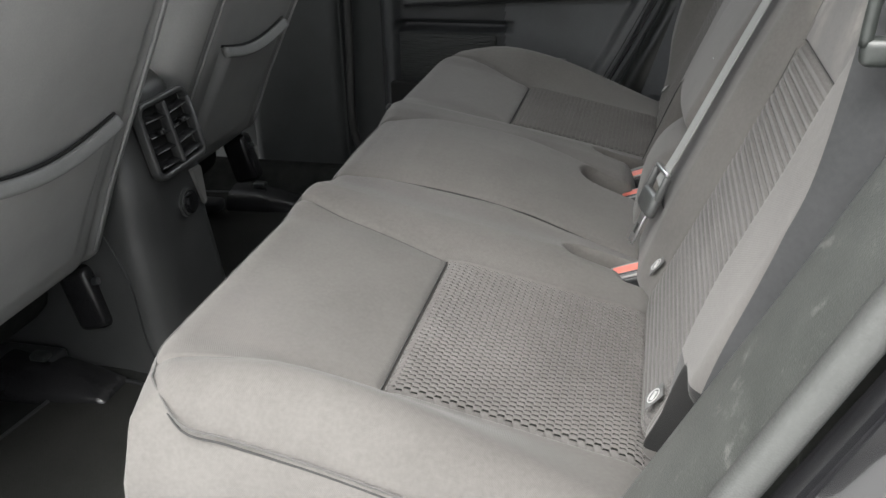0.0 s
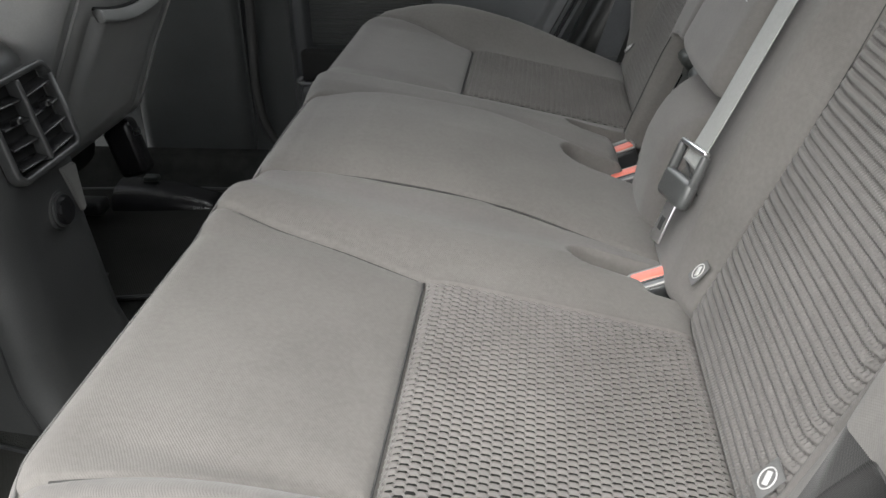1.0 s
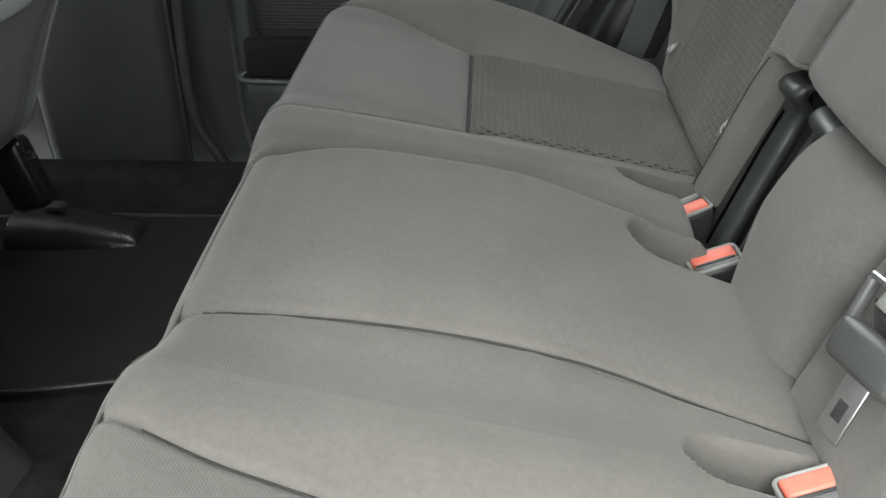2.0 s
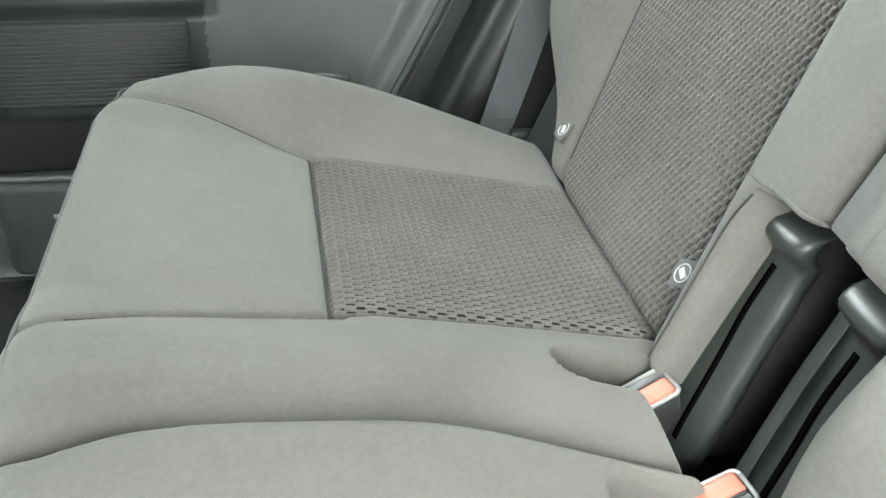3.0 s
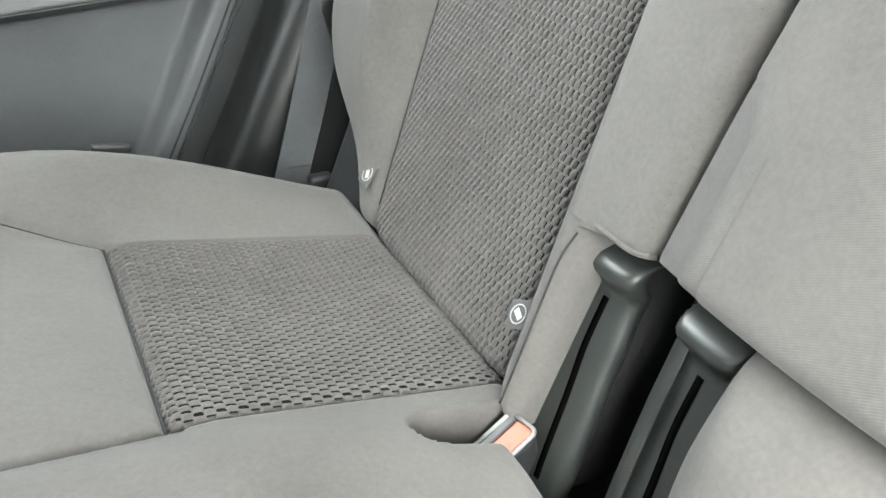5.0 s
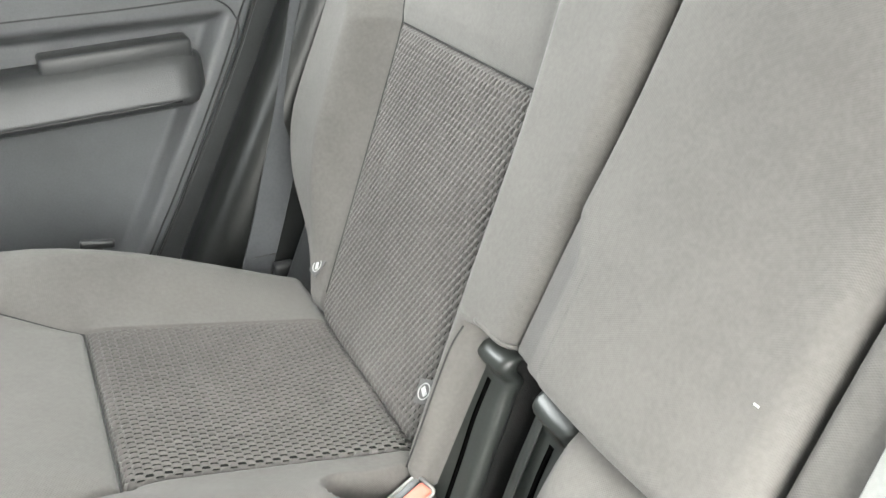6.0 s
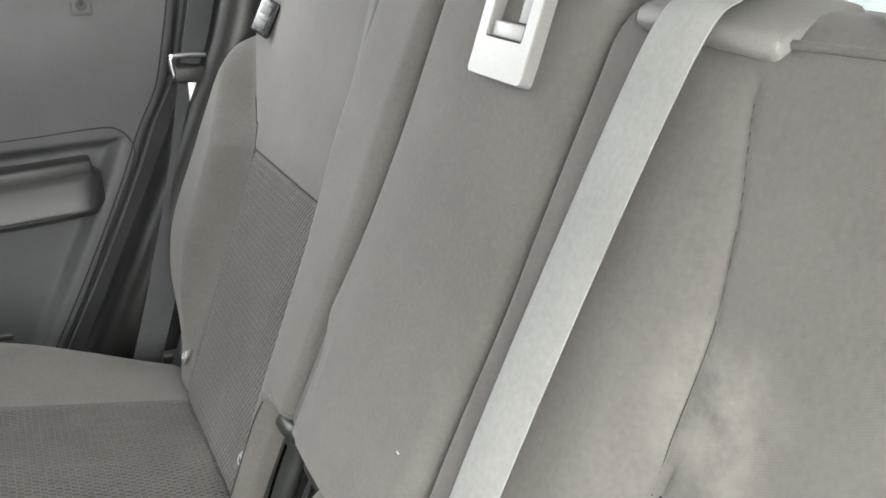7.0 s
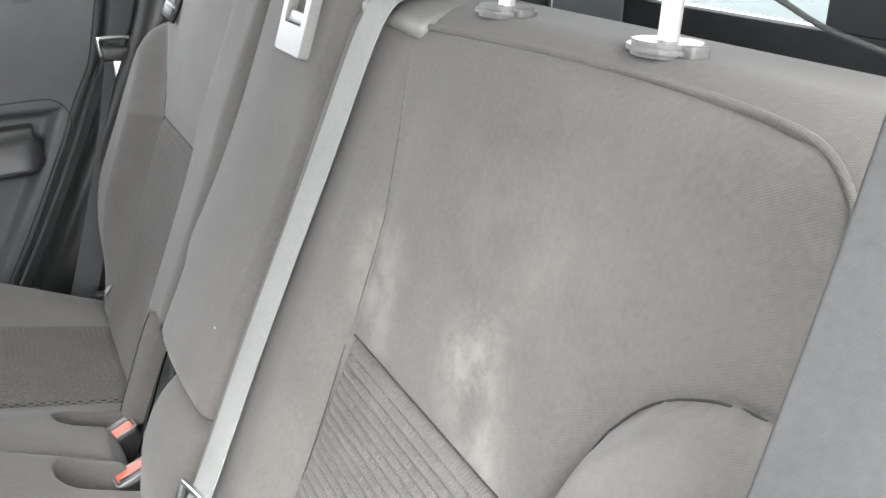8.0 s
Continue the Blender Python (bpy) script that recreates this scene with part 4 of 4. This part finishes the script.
def mat_piece(sign, pts, label):
    """A foot mat with a bound edge and a notch."""
    ob = thing("foot_mat", label, "foot mat", group="foot mats")
    pts = [(x, YC + sign * (w + 0.0)) for x, w in pts]
    bm = bmesh.new()
    low = [bm.verts.new((x, y, 0.049)) for x, y in pts]
    top = [bm.verts.new((x, y, 0.057)) for x, y in pts]
    bm.faces.new(low)
    bm.faces.new(top)
    for i in range(len(pts)):
        j = (i + 1) % len(pts)
        bm.faces.new((low[i], low[j], top[j], top[i]))
    part("mat_body", bm, MAT_CLOTH, ob)
    edge = [Vector((x, y, 0.057)) for x, y in pts + pts[:1]]
    part("binding", tube("binding", edge, 0.004, 6), BLACK, ob, "black bound edge")
    return ob


mat_piece(1, [(-1.35, 0.66), (-0.93, 0.70), (-0.60, 0.70), (-0.56, 0.60), (-0.56, 0.30), (-0.84, 0.24), (-0.875, 0.235), (-0.885, 0.26), (-0.90, 0.262), (-0.905, 0.315), (-1.35, 0.40)], "dark foot mat with a notched corner")
mat_piece(-1, [(-0.962, 0.70), (-0.60, 0.70), (-0.56, 0.60), (-0.56, 0.20), (-0.84, 0.14), (-0.915, 0.14), (-0.945, 0.22), (-0.957, 0.32)], "dark foot mat behind the near front seat")


# ---- front seats ----
def front_seat(y_mid, shift, label):
    """The rear of a front seat: raked shell, pocket, hinge covers."""
    ob = thing("front_seat", label, "car seat", group="front seats")
    half = 0.245

    def rear_x(z):
        return -0.654 + shift - 0.51 * (0.686 - z) + 0.06 * max(0, 0.42 - z)

    rows = []
    for y, dy in edged(-half, half, 0.05, 0.05, 0.17, 0.17, 0.012):
        row = []
        for z, dz in edged(0.265, 1.05, 0.04, 0.06, 0.12, 0.16, 0.012):
            f = -0.012 * ss((abs(y) - 0.165) / 0.02) * (1 - ss((abs(y) - 0.185) / 0.03))
            narrow = 1 - 0.16 * ss((z - 0.6) / 0.5)
            row.append((rear_x(z) + f - joined_drop(dy, dz), y_mid + y * narrow, z))
        rows.append(row)
    part("backrest_shell", grid("backrest_shell", rows), SEAT_VINYL, ob, "grey vinyl backrest shell")

    rows = []
    for i in range(41):
        y = -0.140 + 0.280 * i / 40
        sag = 0.022 * math.cos(math.pi * y / 0.30)
        row = []
        for j in range(31):
            t = j / 30
            z = 0.300 + (0.535 - sag - 0.300) * t
            e = min((0.140 - abs(y)) / 0.03, 1.0, t * 8)
            row.append((rear_x(z) + 0.002 + 0.016 * ss(e) * (0.35 + 0.65 * t), y_mid + y, z))
        rows.append(row)
    part("pocket", grid("pocket", rows), SEAT_VINYL, ob, "sagging grey vinyl pocket")
    band = []
    for i in range(25):
        y = -0.138 + 0.276 * i / 24
        z = 0.535 - 0.022 * math.cos(math.pi * y / 0.30)
        band.append(Vector((rear_x(z) + 0.012 + 0.006 * math.cos(math.pi * y / 0.30), y_mid + y, z)))
    part("pocket_band", sweep("pocket_band", band, rounded(0.010, 0.020, 0.0045), up=(-0.45, 0, 1)), POCKET_VINYL, ob, "thick rolled pocket edge")
    # shadow of the pocket opening, drawn as a near-black cord
    part("mouth_shade", tube("mouth_shade", [p + Vector((-0.006, 0, 0.0105)) for p in band], 0.003, 6), GAP_SHADE, ob, "near-black cord standing for the shadow in the pocket opening")
    for s in (-1, 1):
        seam = [Vector((rear_x(z) + 0.001, y_mid + s * (half - 0.052) * (1 - 0.16 * ss((z - 0.6) / 0.5)), z)) for z in np.linspace(0.30, 0.98, 30)]
        part("piping", tube("piping", seam, 0.0025, 5, up=(0, 1, 0)), SEAT_VINYL, ob)
        part("hinge_cover", block((0.062, 0.046, 0.115), (rear_x(0.24) - 0.030, y_mid + s * (half - 0.016), 0.195), 0.014, Euler((0, radians(-14), 0)).to_matrix().to_4x4()), GLOSS_BLACK, ob, "black plastic hinge cover")
        part("hinge_bolt", disc(0.006, 0.01, (rear_x(0.24) + 0.004, y_mid + s * (half - 0.035), 0.235), (1, 0, 0.2), 12), STEEL, ob)
        rail = block((0.46, 0.045, 0.028), (rear_x(0.24) - 0.31, y_mid + s * 0.19, 0.085), 0.008)
        part("rail", rail, BLACK, ob)
    bm = block((0.46, 0.42, 0.14), (rear_x(0.24) - 0.30, y_mid, 0.245), 0.04)
    part("seat_pan", bm, CARPET, ob, "dark cloth seat underside")
    return ob


front_seat(-0.345, -0.015, "near grey vinyl front seat back with a map pocket")
front_seat(0.338, -0.055, "far grey vinyl front seat back with a map pocket")


def rail_cover(y, x, sign, label):
    ob = thing("rail_cover", label, "rail cover", group="seat rail covers")
    rows = []
    for i in range(17):
        t = i / 16
        row = []
        for j in range(13):
            a = math.pi * j / 12
            r = 0.060 * (1 - 0.35 * t ** 2)
            row.append((x + 0.17 * (t - 0.5) + 0.03 * t * t, y + r * math.cos(a), 0.052 + (0.050 - 0.034 * t * t) * math.sin(a) ** 0.7))
        rows.append(row)
    end = rows[-1]
    rows.append([(p[0] + 0.006, p[1], 0.050) for p in end])
    part("shell", grid("shell", rows), GLOSS_BLACK, ob)
    part("tongue", block((0.03, 0.022, 0.012), (x - 0.02, y + 0.005, 0.104), 0.004), BRACKET, ob, "worn grey plastic tab")
    return ob


rail_cover(-0.180, -0.968, 1, "glossy black plastic seat rail cover on the floor")
rail_cover(0.625, -0.93, 1, "glossy black plastic seat rail cover on the floor")


# ---- centre console ----
console = thing("centre_console", "dark plastic centre console with rear air vents", "console")


def console_section(z):
    """Half width and rear face of the console at a height."""
    half = smooth_table(z, [(0.05, 0.125), (0.15, 0.118), (0.30, 0.112), (0.40, 0.110), (0.52, 0.092)], 0.02)
    face = smooth_table(z, [(0.05, -0.735), (0.12, -0.765), (0.30, -0.785), (0.38, -0.782), (0.52, -0.815)], 0.02)
    return half, face


rings = []
for z in np.linspace(0.05, 0.535, 40):
    half, face = console_section(z)
    k = ss((z - 0.515) / 0.02)
    ring = []
    for a, b in rounded(0.46, 2 * half, 0.055, 9):
        ring.append((face - 0.23 + a * (1 - 0.06 * k), -0.005 + b * (1 - 0.12 * k), z))
    rings.append(ring)
part("body", loft("body", rings), CONSOLE, console)
for s in (-1, 1):   # joint of the side panels, swinging forward to the top
    line = []
    for z in np.linspace(0.06, 0.395, 24):
        half, face = console_section(z)
        line.append(Vector((face - 0.052 - 0.055 * ss((z - 0.20) / 0.22), -0.005 + s * (half + 0.0005), z)))
    part("side_joint", tube("side_joint", line, 0.0022, 6, up=(0, 1, 0.2)), BLACK, console, "dark joint line of the side panel")


def vent():
    # the slab's near-black colour stands for shade behind the slats
    ob = part("air_vent", slab((0.010, 0.138, 0.108), (0, 0, 0), 0.003), GAP_SHADE, console, "black twin air vent")
    ob.matrix_basis = Matrix.Translation((-0.796, -0.005, 0.447)) @ Euler((0, radians(-13), 0)).to_matrix().to_4x4()
    ring = [Vector((0.013, a * (1 - 0.5 * d), d)) for a, d in rounded(0.146, 0.114, 0.016, 5)]
    part("frame", sweep("frame", ring + ring[:1], rounded(0.009, 0.016, 0.003, 3), up=(1, 0, 0)), CONSOLE, ob, "raised grey vent frame")
    part("divider", block((0.020, 0.008, 0.104), (0.012, 0, 0), 0.003), CONSOLE, ob, "grey upright divider")
    for s in (-1, 1):
        for i in range(4):
            z = 0.036 - 0.025 * i
            part("slat", block((0.026, 0.058, 0.0030), (0.008, s * 0.034, z), 0.0012, Euler((radians(4 * s), radians(30), 0)).to_matrix().to_4x4()), GLOSS_BLACK, ob)
        part("slider", block((0.012, 0.010, 0.009), (0.020, s * 0.034, 0.010), 0.002), GLOSS_BLACK, ob, "small slider tab")


vent()
half, face = console_section(0.33)
part("socket_ring", disc(0.026, 0.012, (face + 0.001, 0.012, 0.322), (1, 0, 0.1), 32, 0.003), CONSOLE, console)
part("socket_cap", disc(0.020, 0.012, (face + 0.007, 0.012, 0.322), (1, 0, 0.1), 32, 0.004), GLOSS_BLACK, console, "round black socket cap")
bm = bmesh.new()   # wedge-shaped pale plate beside the socket
outline = [(0.030, 0.372), (0.066, 0.368), (0.074, 0.300), (0.064, 0.296)]
near_ring = [bm.verts.new((console_section(z)[1] - 0.002 - 0.003 * ss((y - 0.045) / 0.05), y, z)) for y, z in outline]
far_ring = [bm.verts.new((console_section(z)[1] + 0.006 - 0.003 * ss((y - 0.045) / 0.05), y, z)) for y, z in outline]
bm.faces.new(near_ring)
bm.faces.new(far_ring)
for i in range(4):
    bm.faces.new((near_ring[i], near_ring[(i + 1) % 4], far_ring[(i + 1) % 4], far_ring[i]))
bmesh.ops.bevel(bm, geom=bm.edges[:], offset=0.0015, segments=2, affect="EDGES")
part("socket_plate", bm, GUIDE, console, "pale grey wedge-shaped plate")


# ---- far door ----
def far_door():
    ob = tagged(part("door_1", slab((0.02, 0.02, 0.02), (-0.4, 0.93, 0.5), 0.002), DARK_TRIM), "far rear door with grey plastic lining, closed", "car door", kind="structure")

    def rear_edge(z):
        return smooth_table(z, [(0.08, -0.245), (0.31, -0.128), (0.40, -0.080), (0.50, -0.030), (0.59, 0.012), (0.66, 0.040), (0.725, 0.074), (0.855, 0.102), (0.95, 0.106)], 0.015)

    def y_panel(x, z):
        y = 0.850 - 0.012 * ss((z - 0.62) / 0.2) + 0.020 * ss((z - 0.87) / 0.06)
        # sunken field round the armrest
        d = min(x + 0.66, rear_edge(z) - 0.052 - x, 0.650 - z + 0.035 * (x + 0.06), z - 0.20)
        y += 0.030 * ss(d / 0.022)
        # finger scoop over the grille
        y += 0.034 * ss(min(x + 0.66, (-0.362 - x) * 0.5, z - 0.432, 0.466 - z) / 0.014)
        return y

    rows = []
    for z in np.linspace(0.09, 0.93, 210):
        x1, x0 = rear_edge(z), -0.705 + 0.10 * max(0, 0.16 - z)
        row = []
        for t in np.linspace(0, 1, 140):
            x = x0 + (x1 - x0) * t
            e = min(x - x0, x1 - x)
            row.append((x, y_panel(x, z) + 0.05 * (1 - ss(e / 0.03)), z))
        rows.append(row)
    data = grid("lining", rows)
    data.materials.append(TRIM)
    data.materials.append(DOOR_INSERT)
    data.materials.append(LOWER_TRIM)
    for poly in data.polygons:   # the sunken field is slightly darker, the lower and front part much darker
        x, _, z = poly.center
        if min(x + 0.63, rear_edge(z) - 0.078 - x, 0.612 - z + 0.035 * (x + 0.06), z - 0.22) > 0:
            poly.material_index = 1
        if x < -0.385 and z < 0.53 or z < 0.30:
            poly.material_index = 2
    part("lining", data, TRIM, ob, "grained grey plastic door lining, dark below")
    for inset, out, r in ((0.014, 0.020, 0.0022), (0.036, -0.0005, 0.0014)):   # grooves along the rear edge
        line = [Vector((rear_edge(z) - inset, y_panel(rear_edge(z) - 0.04, z) + out, z)) for z in np.linspace(0.12, 0.90, 50)]
        part("edge_groove", tube("edge_groove", line, r, 5, up=(0, 1, 0)), RUBBER, ob, "dark groove along the door edge")
    # armrest
    rings = []
    outline = [(0.008, -0.040), (-0.050, -0.037), (-0.058, -0.033), (-0.062, -0.026), (-0.061, -0.020), (-0.046, 0.018), (-0.042, 0.026), (-0.034, 0.032), (-0.024, 0.034), (0.008, 0.036)]
    for x in np.linspace(-0.62, -0.058, 40):
        k = math.sqrt(max(0.0, 1 - max(0.0, (x + 0.088) / 0.0305) ** 2))
        rings.append([(x, 0.880 + a * (0.45 + 0.55 * k), 0.572 + 0.06 * (x + 0.06) + d * (0.5 + 0.5 * k)) for a, d in outline])
    part("armrest", loft("armrest", rings), ARMREST, ob, "dark grey moulded armrest")
    line = [Vector((x, 0.8172, 0.5460 + 0.06 * (x + 0.06))) for x in np.linspace(-0.62, -0.095, 20)]
    part("armrest_joint", tube("armrest_joint", line, 0.0016, 5), BLACK, ob, "dark joint line")
    part("armrest_step", block((0.19, 0.046, 0.030), (-0.165, 0.865, 0.600), 0.006, Euler((0, radians(-3.4), 0)).to_matrix().to_4x4()), ARMREST, ob)
    # pocket; a near-black block stands for the shade in its mouth
    pocket = part("pocket", block((0.48, 0.05, 0.15), (-0.432, 0.840, 0.175), 0.02), LOWER_TRIM, ob, "moulded door pocket")
    part("mouth_shade", block((0.44, 0.030, 0.068), (-0.448, 0.850, 0.284), 0.008), GAP_SHADE, pocket, "near-black block standing for shade in the pocket mouth")
    part("pocket_lip", tube("pocket_lip", smooth_path([(-0.668, 0.834, 0.262), (-0.655, 0.822, 0.250), (-0.42, 0.818, 0.250), (-0.20, 0.822, 0.252)], 6), 0.004, 6), TRIM, pocket)
    part("pocket_strip", block((0.034, 0.003, 0.006), (-0.582, 0.8145, 0.196), 0.001), GREY_PLASTIC, pocket, "small pale strip")
    speaker = part("speaker_panel", block((0.245, 0.012, 0.112), (-0.527, 0.874, 0.378), 0.006), DARK_TRIM, ob, "dark speaker grille")
    me = block((0.238, 0.004, 0.0030), (0, 0, 0), 0.0010, None, 1)
    data = bpy.data.meshes.new("rib")
    me.to_mesh(data)
    me.free()
    for i in range(18):
        o = part("rib", data, DARK_TRIM, speaker)
        o.location = (-0.527, 0.867, 0.4285 - 0.0058 * i)
    lock = part("lock_plate", block((0.034, 0.006, 0.034), (-0.056, 0.840, 0.852), 0.005), TRIM, ob, "square lock plate")
    part("lock_hole", disc(0.008, 0.006, (-0.056, 0.8385, 0.852), (0, 1, 0), 16), BLACK, lock)
    part("lock_pin", tube("lock_pin", smooth_path([(-0.056, 0.836, 0.852), (-0.057, 0.834, 0.875), (-0.058, 0.838, 0.90)], 4), 0.003, 6, up=(0, 1, 0)), TRIM, lock)
    # raised rim of the armrest field
    rim = [(-0.64, 0.640), (-0.30, 0.656), (-0.16, 0.661), (-0.06, 0.667), (-0.030, 0.664), (-0.010, 0.645), (-0.008, 0.612), (-0.051, 0.518), (-0.100, 0.411), (-0.142, 0.329), (-0.20, 0.22)]
    part("field_rim", tube("field_rim", smooth_path([(x, 0.850 - 0.012 * ss((z - 0.62) / 0.2), z) for x, z in rim], 8), 0.0013, 6), BLACK, ob, "dark groove line round the armrest")
    return ob


far_door()


# ---- door aperture: seals and pillar trims, both sides ----
def aperture(x_shift, y, sign, name, label, mat):
    ob = thing(name, label, "door seal", kind="structure")
    pts = [(-0.785, 0.95), (-0.785, 0.45), (-0.792, 0.22), (-0.765, 0.12), (-0.70, 0.072), (-0.40, 0.062), (-0.26, 0.10), (-0.16, 0.25), (-0.06, 0.45), (0.03, 0.64), (0.11, 0.82), (0.15, 0.95)]
    path = smooth_path([(x + x_shift, y, z) for x, z in pts], 10)
    part("seal", sweep("seal", path, rounded(0.020, 0.018, 0.008, 3), up=(0, sign, 0)), mat, ob)
    return ob


aperture(0.02, 0.835, 1, "door_seal", "black rubber seal round the far door opening", RUBBER)
aperture(0.032, -0.85, -1, "door_seal", "grey seal and flange round the near door opening", FLANGE)


def arch_trim(section, x_edge, mat, label):
    """Moulded trim over the wheel arch: a section (back from the edge, y) carried up the slanting opening."""
    rows = []
    for z in np.linspace(0.05, 1.0, 60):
        x = smooth_table(z, x_edge, 0.03)
        rows.append([(x + a, y, z) for a, y in section])
    return setting("arch_trim", grid("arch_trim", rows), mat, label, "car trim")


def arc(cx, cy, rx, ry, a0, a1, n=8):
    return [(cx + rx * math.cos(radians(a0 + (a1 - a0) * i / n)), cy + ry * math.sin(radians(a0 + (a1 - a0) * i / n))) for i in range(n + 1)]


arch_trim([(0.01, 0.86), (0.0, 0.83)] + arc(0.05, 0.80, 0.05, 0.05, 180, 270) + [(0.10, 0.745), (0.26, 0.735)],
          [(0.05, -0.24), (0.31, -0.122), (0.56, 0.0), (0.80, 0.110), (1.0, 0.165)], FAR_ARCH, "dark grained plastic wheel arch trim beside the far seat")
arch_trim([(0.012, -0.845), (0.006, -0.80)] + arc(0.035, -0.75, 0.03, 0.03, 180, 90) + [(0.10, -0.715), (0.26, -0.71)],
          [(0.05, -0.23), (0.31, -0.108), (0.462, -0.034), (0.686, 0.074), (0.80, 0.125), (1.0, 0.19)], ARCH, "dark scuffed plastic wheel arch trim beside the near seat")


def b_pillar(y, sign, label):
    bm = block((0.26, 0.05, 1.05), (-0.92, y, 0.58), 0.03)
    setting("b_pillar_trim", bm, DARK_TRIM, label, "pillar trim")


b_pillar(0.845, 1, "dark plastic trim on the far middle pillar")
b_pillar(-0.80, -1, "dark plastic trim on the near middle pillar")

# sills
setting("sill_trim", block((1.0, 0.10, 0.06), (-0.45, 0.815, 0.055), 0.02), DARK_TRIM, "dark plastic sill trim at the far door", "sill trim")
setting("sill_trim", block((1.0, 0.10, 0.06), (-0.45, -0.785, 0.045), 0.02), DARK_TRIM, "dark plastic sill trim at the near door", "sill trim")


# ---- body shell that closes the place ----
def wall_with_window(name, y, x0, x1, z0, z1, openings, label, mat):
    """A side wall with window openings, as butted slabs."""
    xs = sorted({x0, x1, *[a for o in openings for a in o[:2]]})
    bm = bmesh.new()
    for a, b in zip(xs, xs[1:]):
        cuts = [o for o in openings if o[0] <= a and b <= o[1]]
        spans = [(z0, z1)] if not cuts else [(z0, cuts[0][2]), (cuts[0][3], z1)]
        for c, d in spans:
            piece = bmesh.ops.create_cube(bm, size=1)["verts"]
            bmesh.ops.scale(bm, vec=(b - a, 0.04, d - c), verts=piece)
            bmesh.ops.translate(bm, vec=((a + b) / 2, y, (c + d) / 2), verts=piece)
    return setting(name, bm, mat, label, "car body")


wall_with_window("wall_far", 0.955, -2.2, 1.35, -0.05, 1.36, [(-1.75, -0.98, 0.93, 1.31), (-0.86, 0.06, 0.94, 1.31), (0.22, 0.95, 0.97, 1.29)], "far body side with window openings", DARK_TRIM)
wall_with_window("wall_near_front", -0.93, -2.2, -0.86, -0.05, 1.36, [(-1.75, -0.98, 0.93, 1.27)], "near body side with front window opening", DARK_TRIM)
wall_with_window("wall_near_rear", -0.80, 0.34, 1.35, -0.05, 1.36, [(0.42, 0.95, 0.97, 1.25)], "near body side with quarter window opening", DARK_TRIM)
setting("ceiling", slab((3.6, 1.95, 0.04), (-0.45, 0.01, 1.385), 0.01), HEADLINER, "pale cloth headliner", "ceiling")
tail = thing("tailgate", "dark tailgate with its window opening", "tailgate", kind="structure")
for size, at in (((0.04, 1.85, 0.84), (1.32, 0.01, 0.37)), ((0.04, 1.22, 0.50), (1.32, -0.30, 1.041)), ((0.04, 0.10, 0.50), (1.32, 0.885, 1.041)), ((0.04, 1.85, 0.068), (1.32, 0.01, 1.326))):
    part("panel", slab(size, at, 0.002), DARK_TRIM, tail)
pane = setting("window_1", slab((0.006, 0.526, 0.496), (1.335, 0.573, 1.042), 0.001), TINTED, "tinted rear window glass", "window")
pane.visible_shadow = False
# unseen front wall, raised to hold back light from the windscreen side
bm = bmesh.new()
for size, at in (((0.04, 1.85, 1.10), (-2.18, 0.01, 0.50)),):
    piece = bmesh.ops.create_cube(bm, size=1)["verts"]
    bmesh.ops.scale(bm, vec=size, verts=piece)
    bmesh.ops.translate(bm, vec=at, verts=piece)
setting("bulkhead", bm, DARK_TRIM, "dark bulkhead under the windscreen", "car body")

# luggage side trim with a pale framed recess
setting("luggage_trim", block((0.84, 0.06, 0.55), (0.71, 0.72, 0.66), 0.02), DARK_TRIM, "dark luggage bay side trim", "car trim")
net = thing("side_pocket", "dark recess in the luggage trim with a pale frame", "side pocket")
part("recess", block((0.20, 0.012, 0.085), (0.82, 0.686, 0.815), 0.02), BLACK, net)
frame_path = [Vector((0.82 + a, 0.682, 0.815 + b)) for a, b in rounded(0.21, 0.095, 0.03, 5)]
part("rim", tube("rim", frame_path + frame_path[:1], 0.005, 6, up=(0, 1, 0)), GREY_PLASTIC, net, "pale grey rim")

# near rear quarter outside: painted body beside the opening
rows = []
for z in np.linspace(-0.05, 1.1, 40):
    x = smooth_table(z, [(0.05, -0.22), (0.31, -0.085), (0.462, -0.01), (0.686, 0.098), (0.80, 0.15), (1.1, 0.24)], 0.03)
    flare = 0.05 * math.exp(-((z - 0.46) / 0.12) ** 2)
    rows.append([(x + 0.004, -0.850, z), (x + 0.006, -0.872, z), (x + 0.020, -0.882, z), (x + 0.05, -0.890 - flare * 0.6, z), (x + 0.10, -0.894 - flare, z), (x + 0.75, -0.90 - flare, z)])
setting("quarter_panel", grid("quarter_panel", rows), PAINT, "glossy black painted rear quarter panel", "car body")
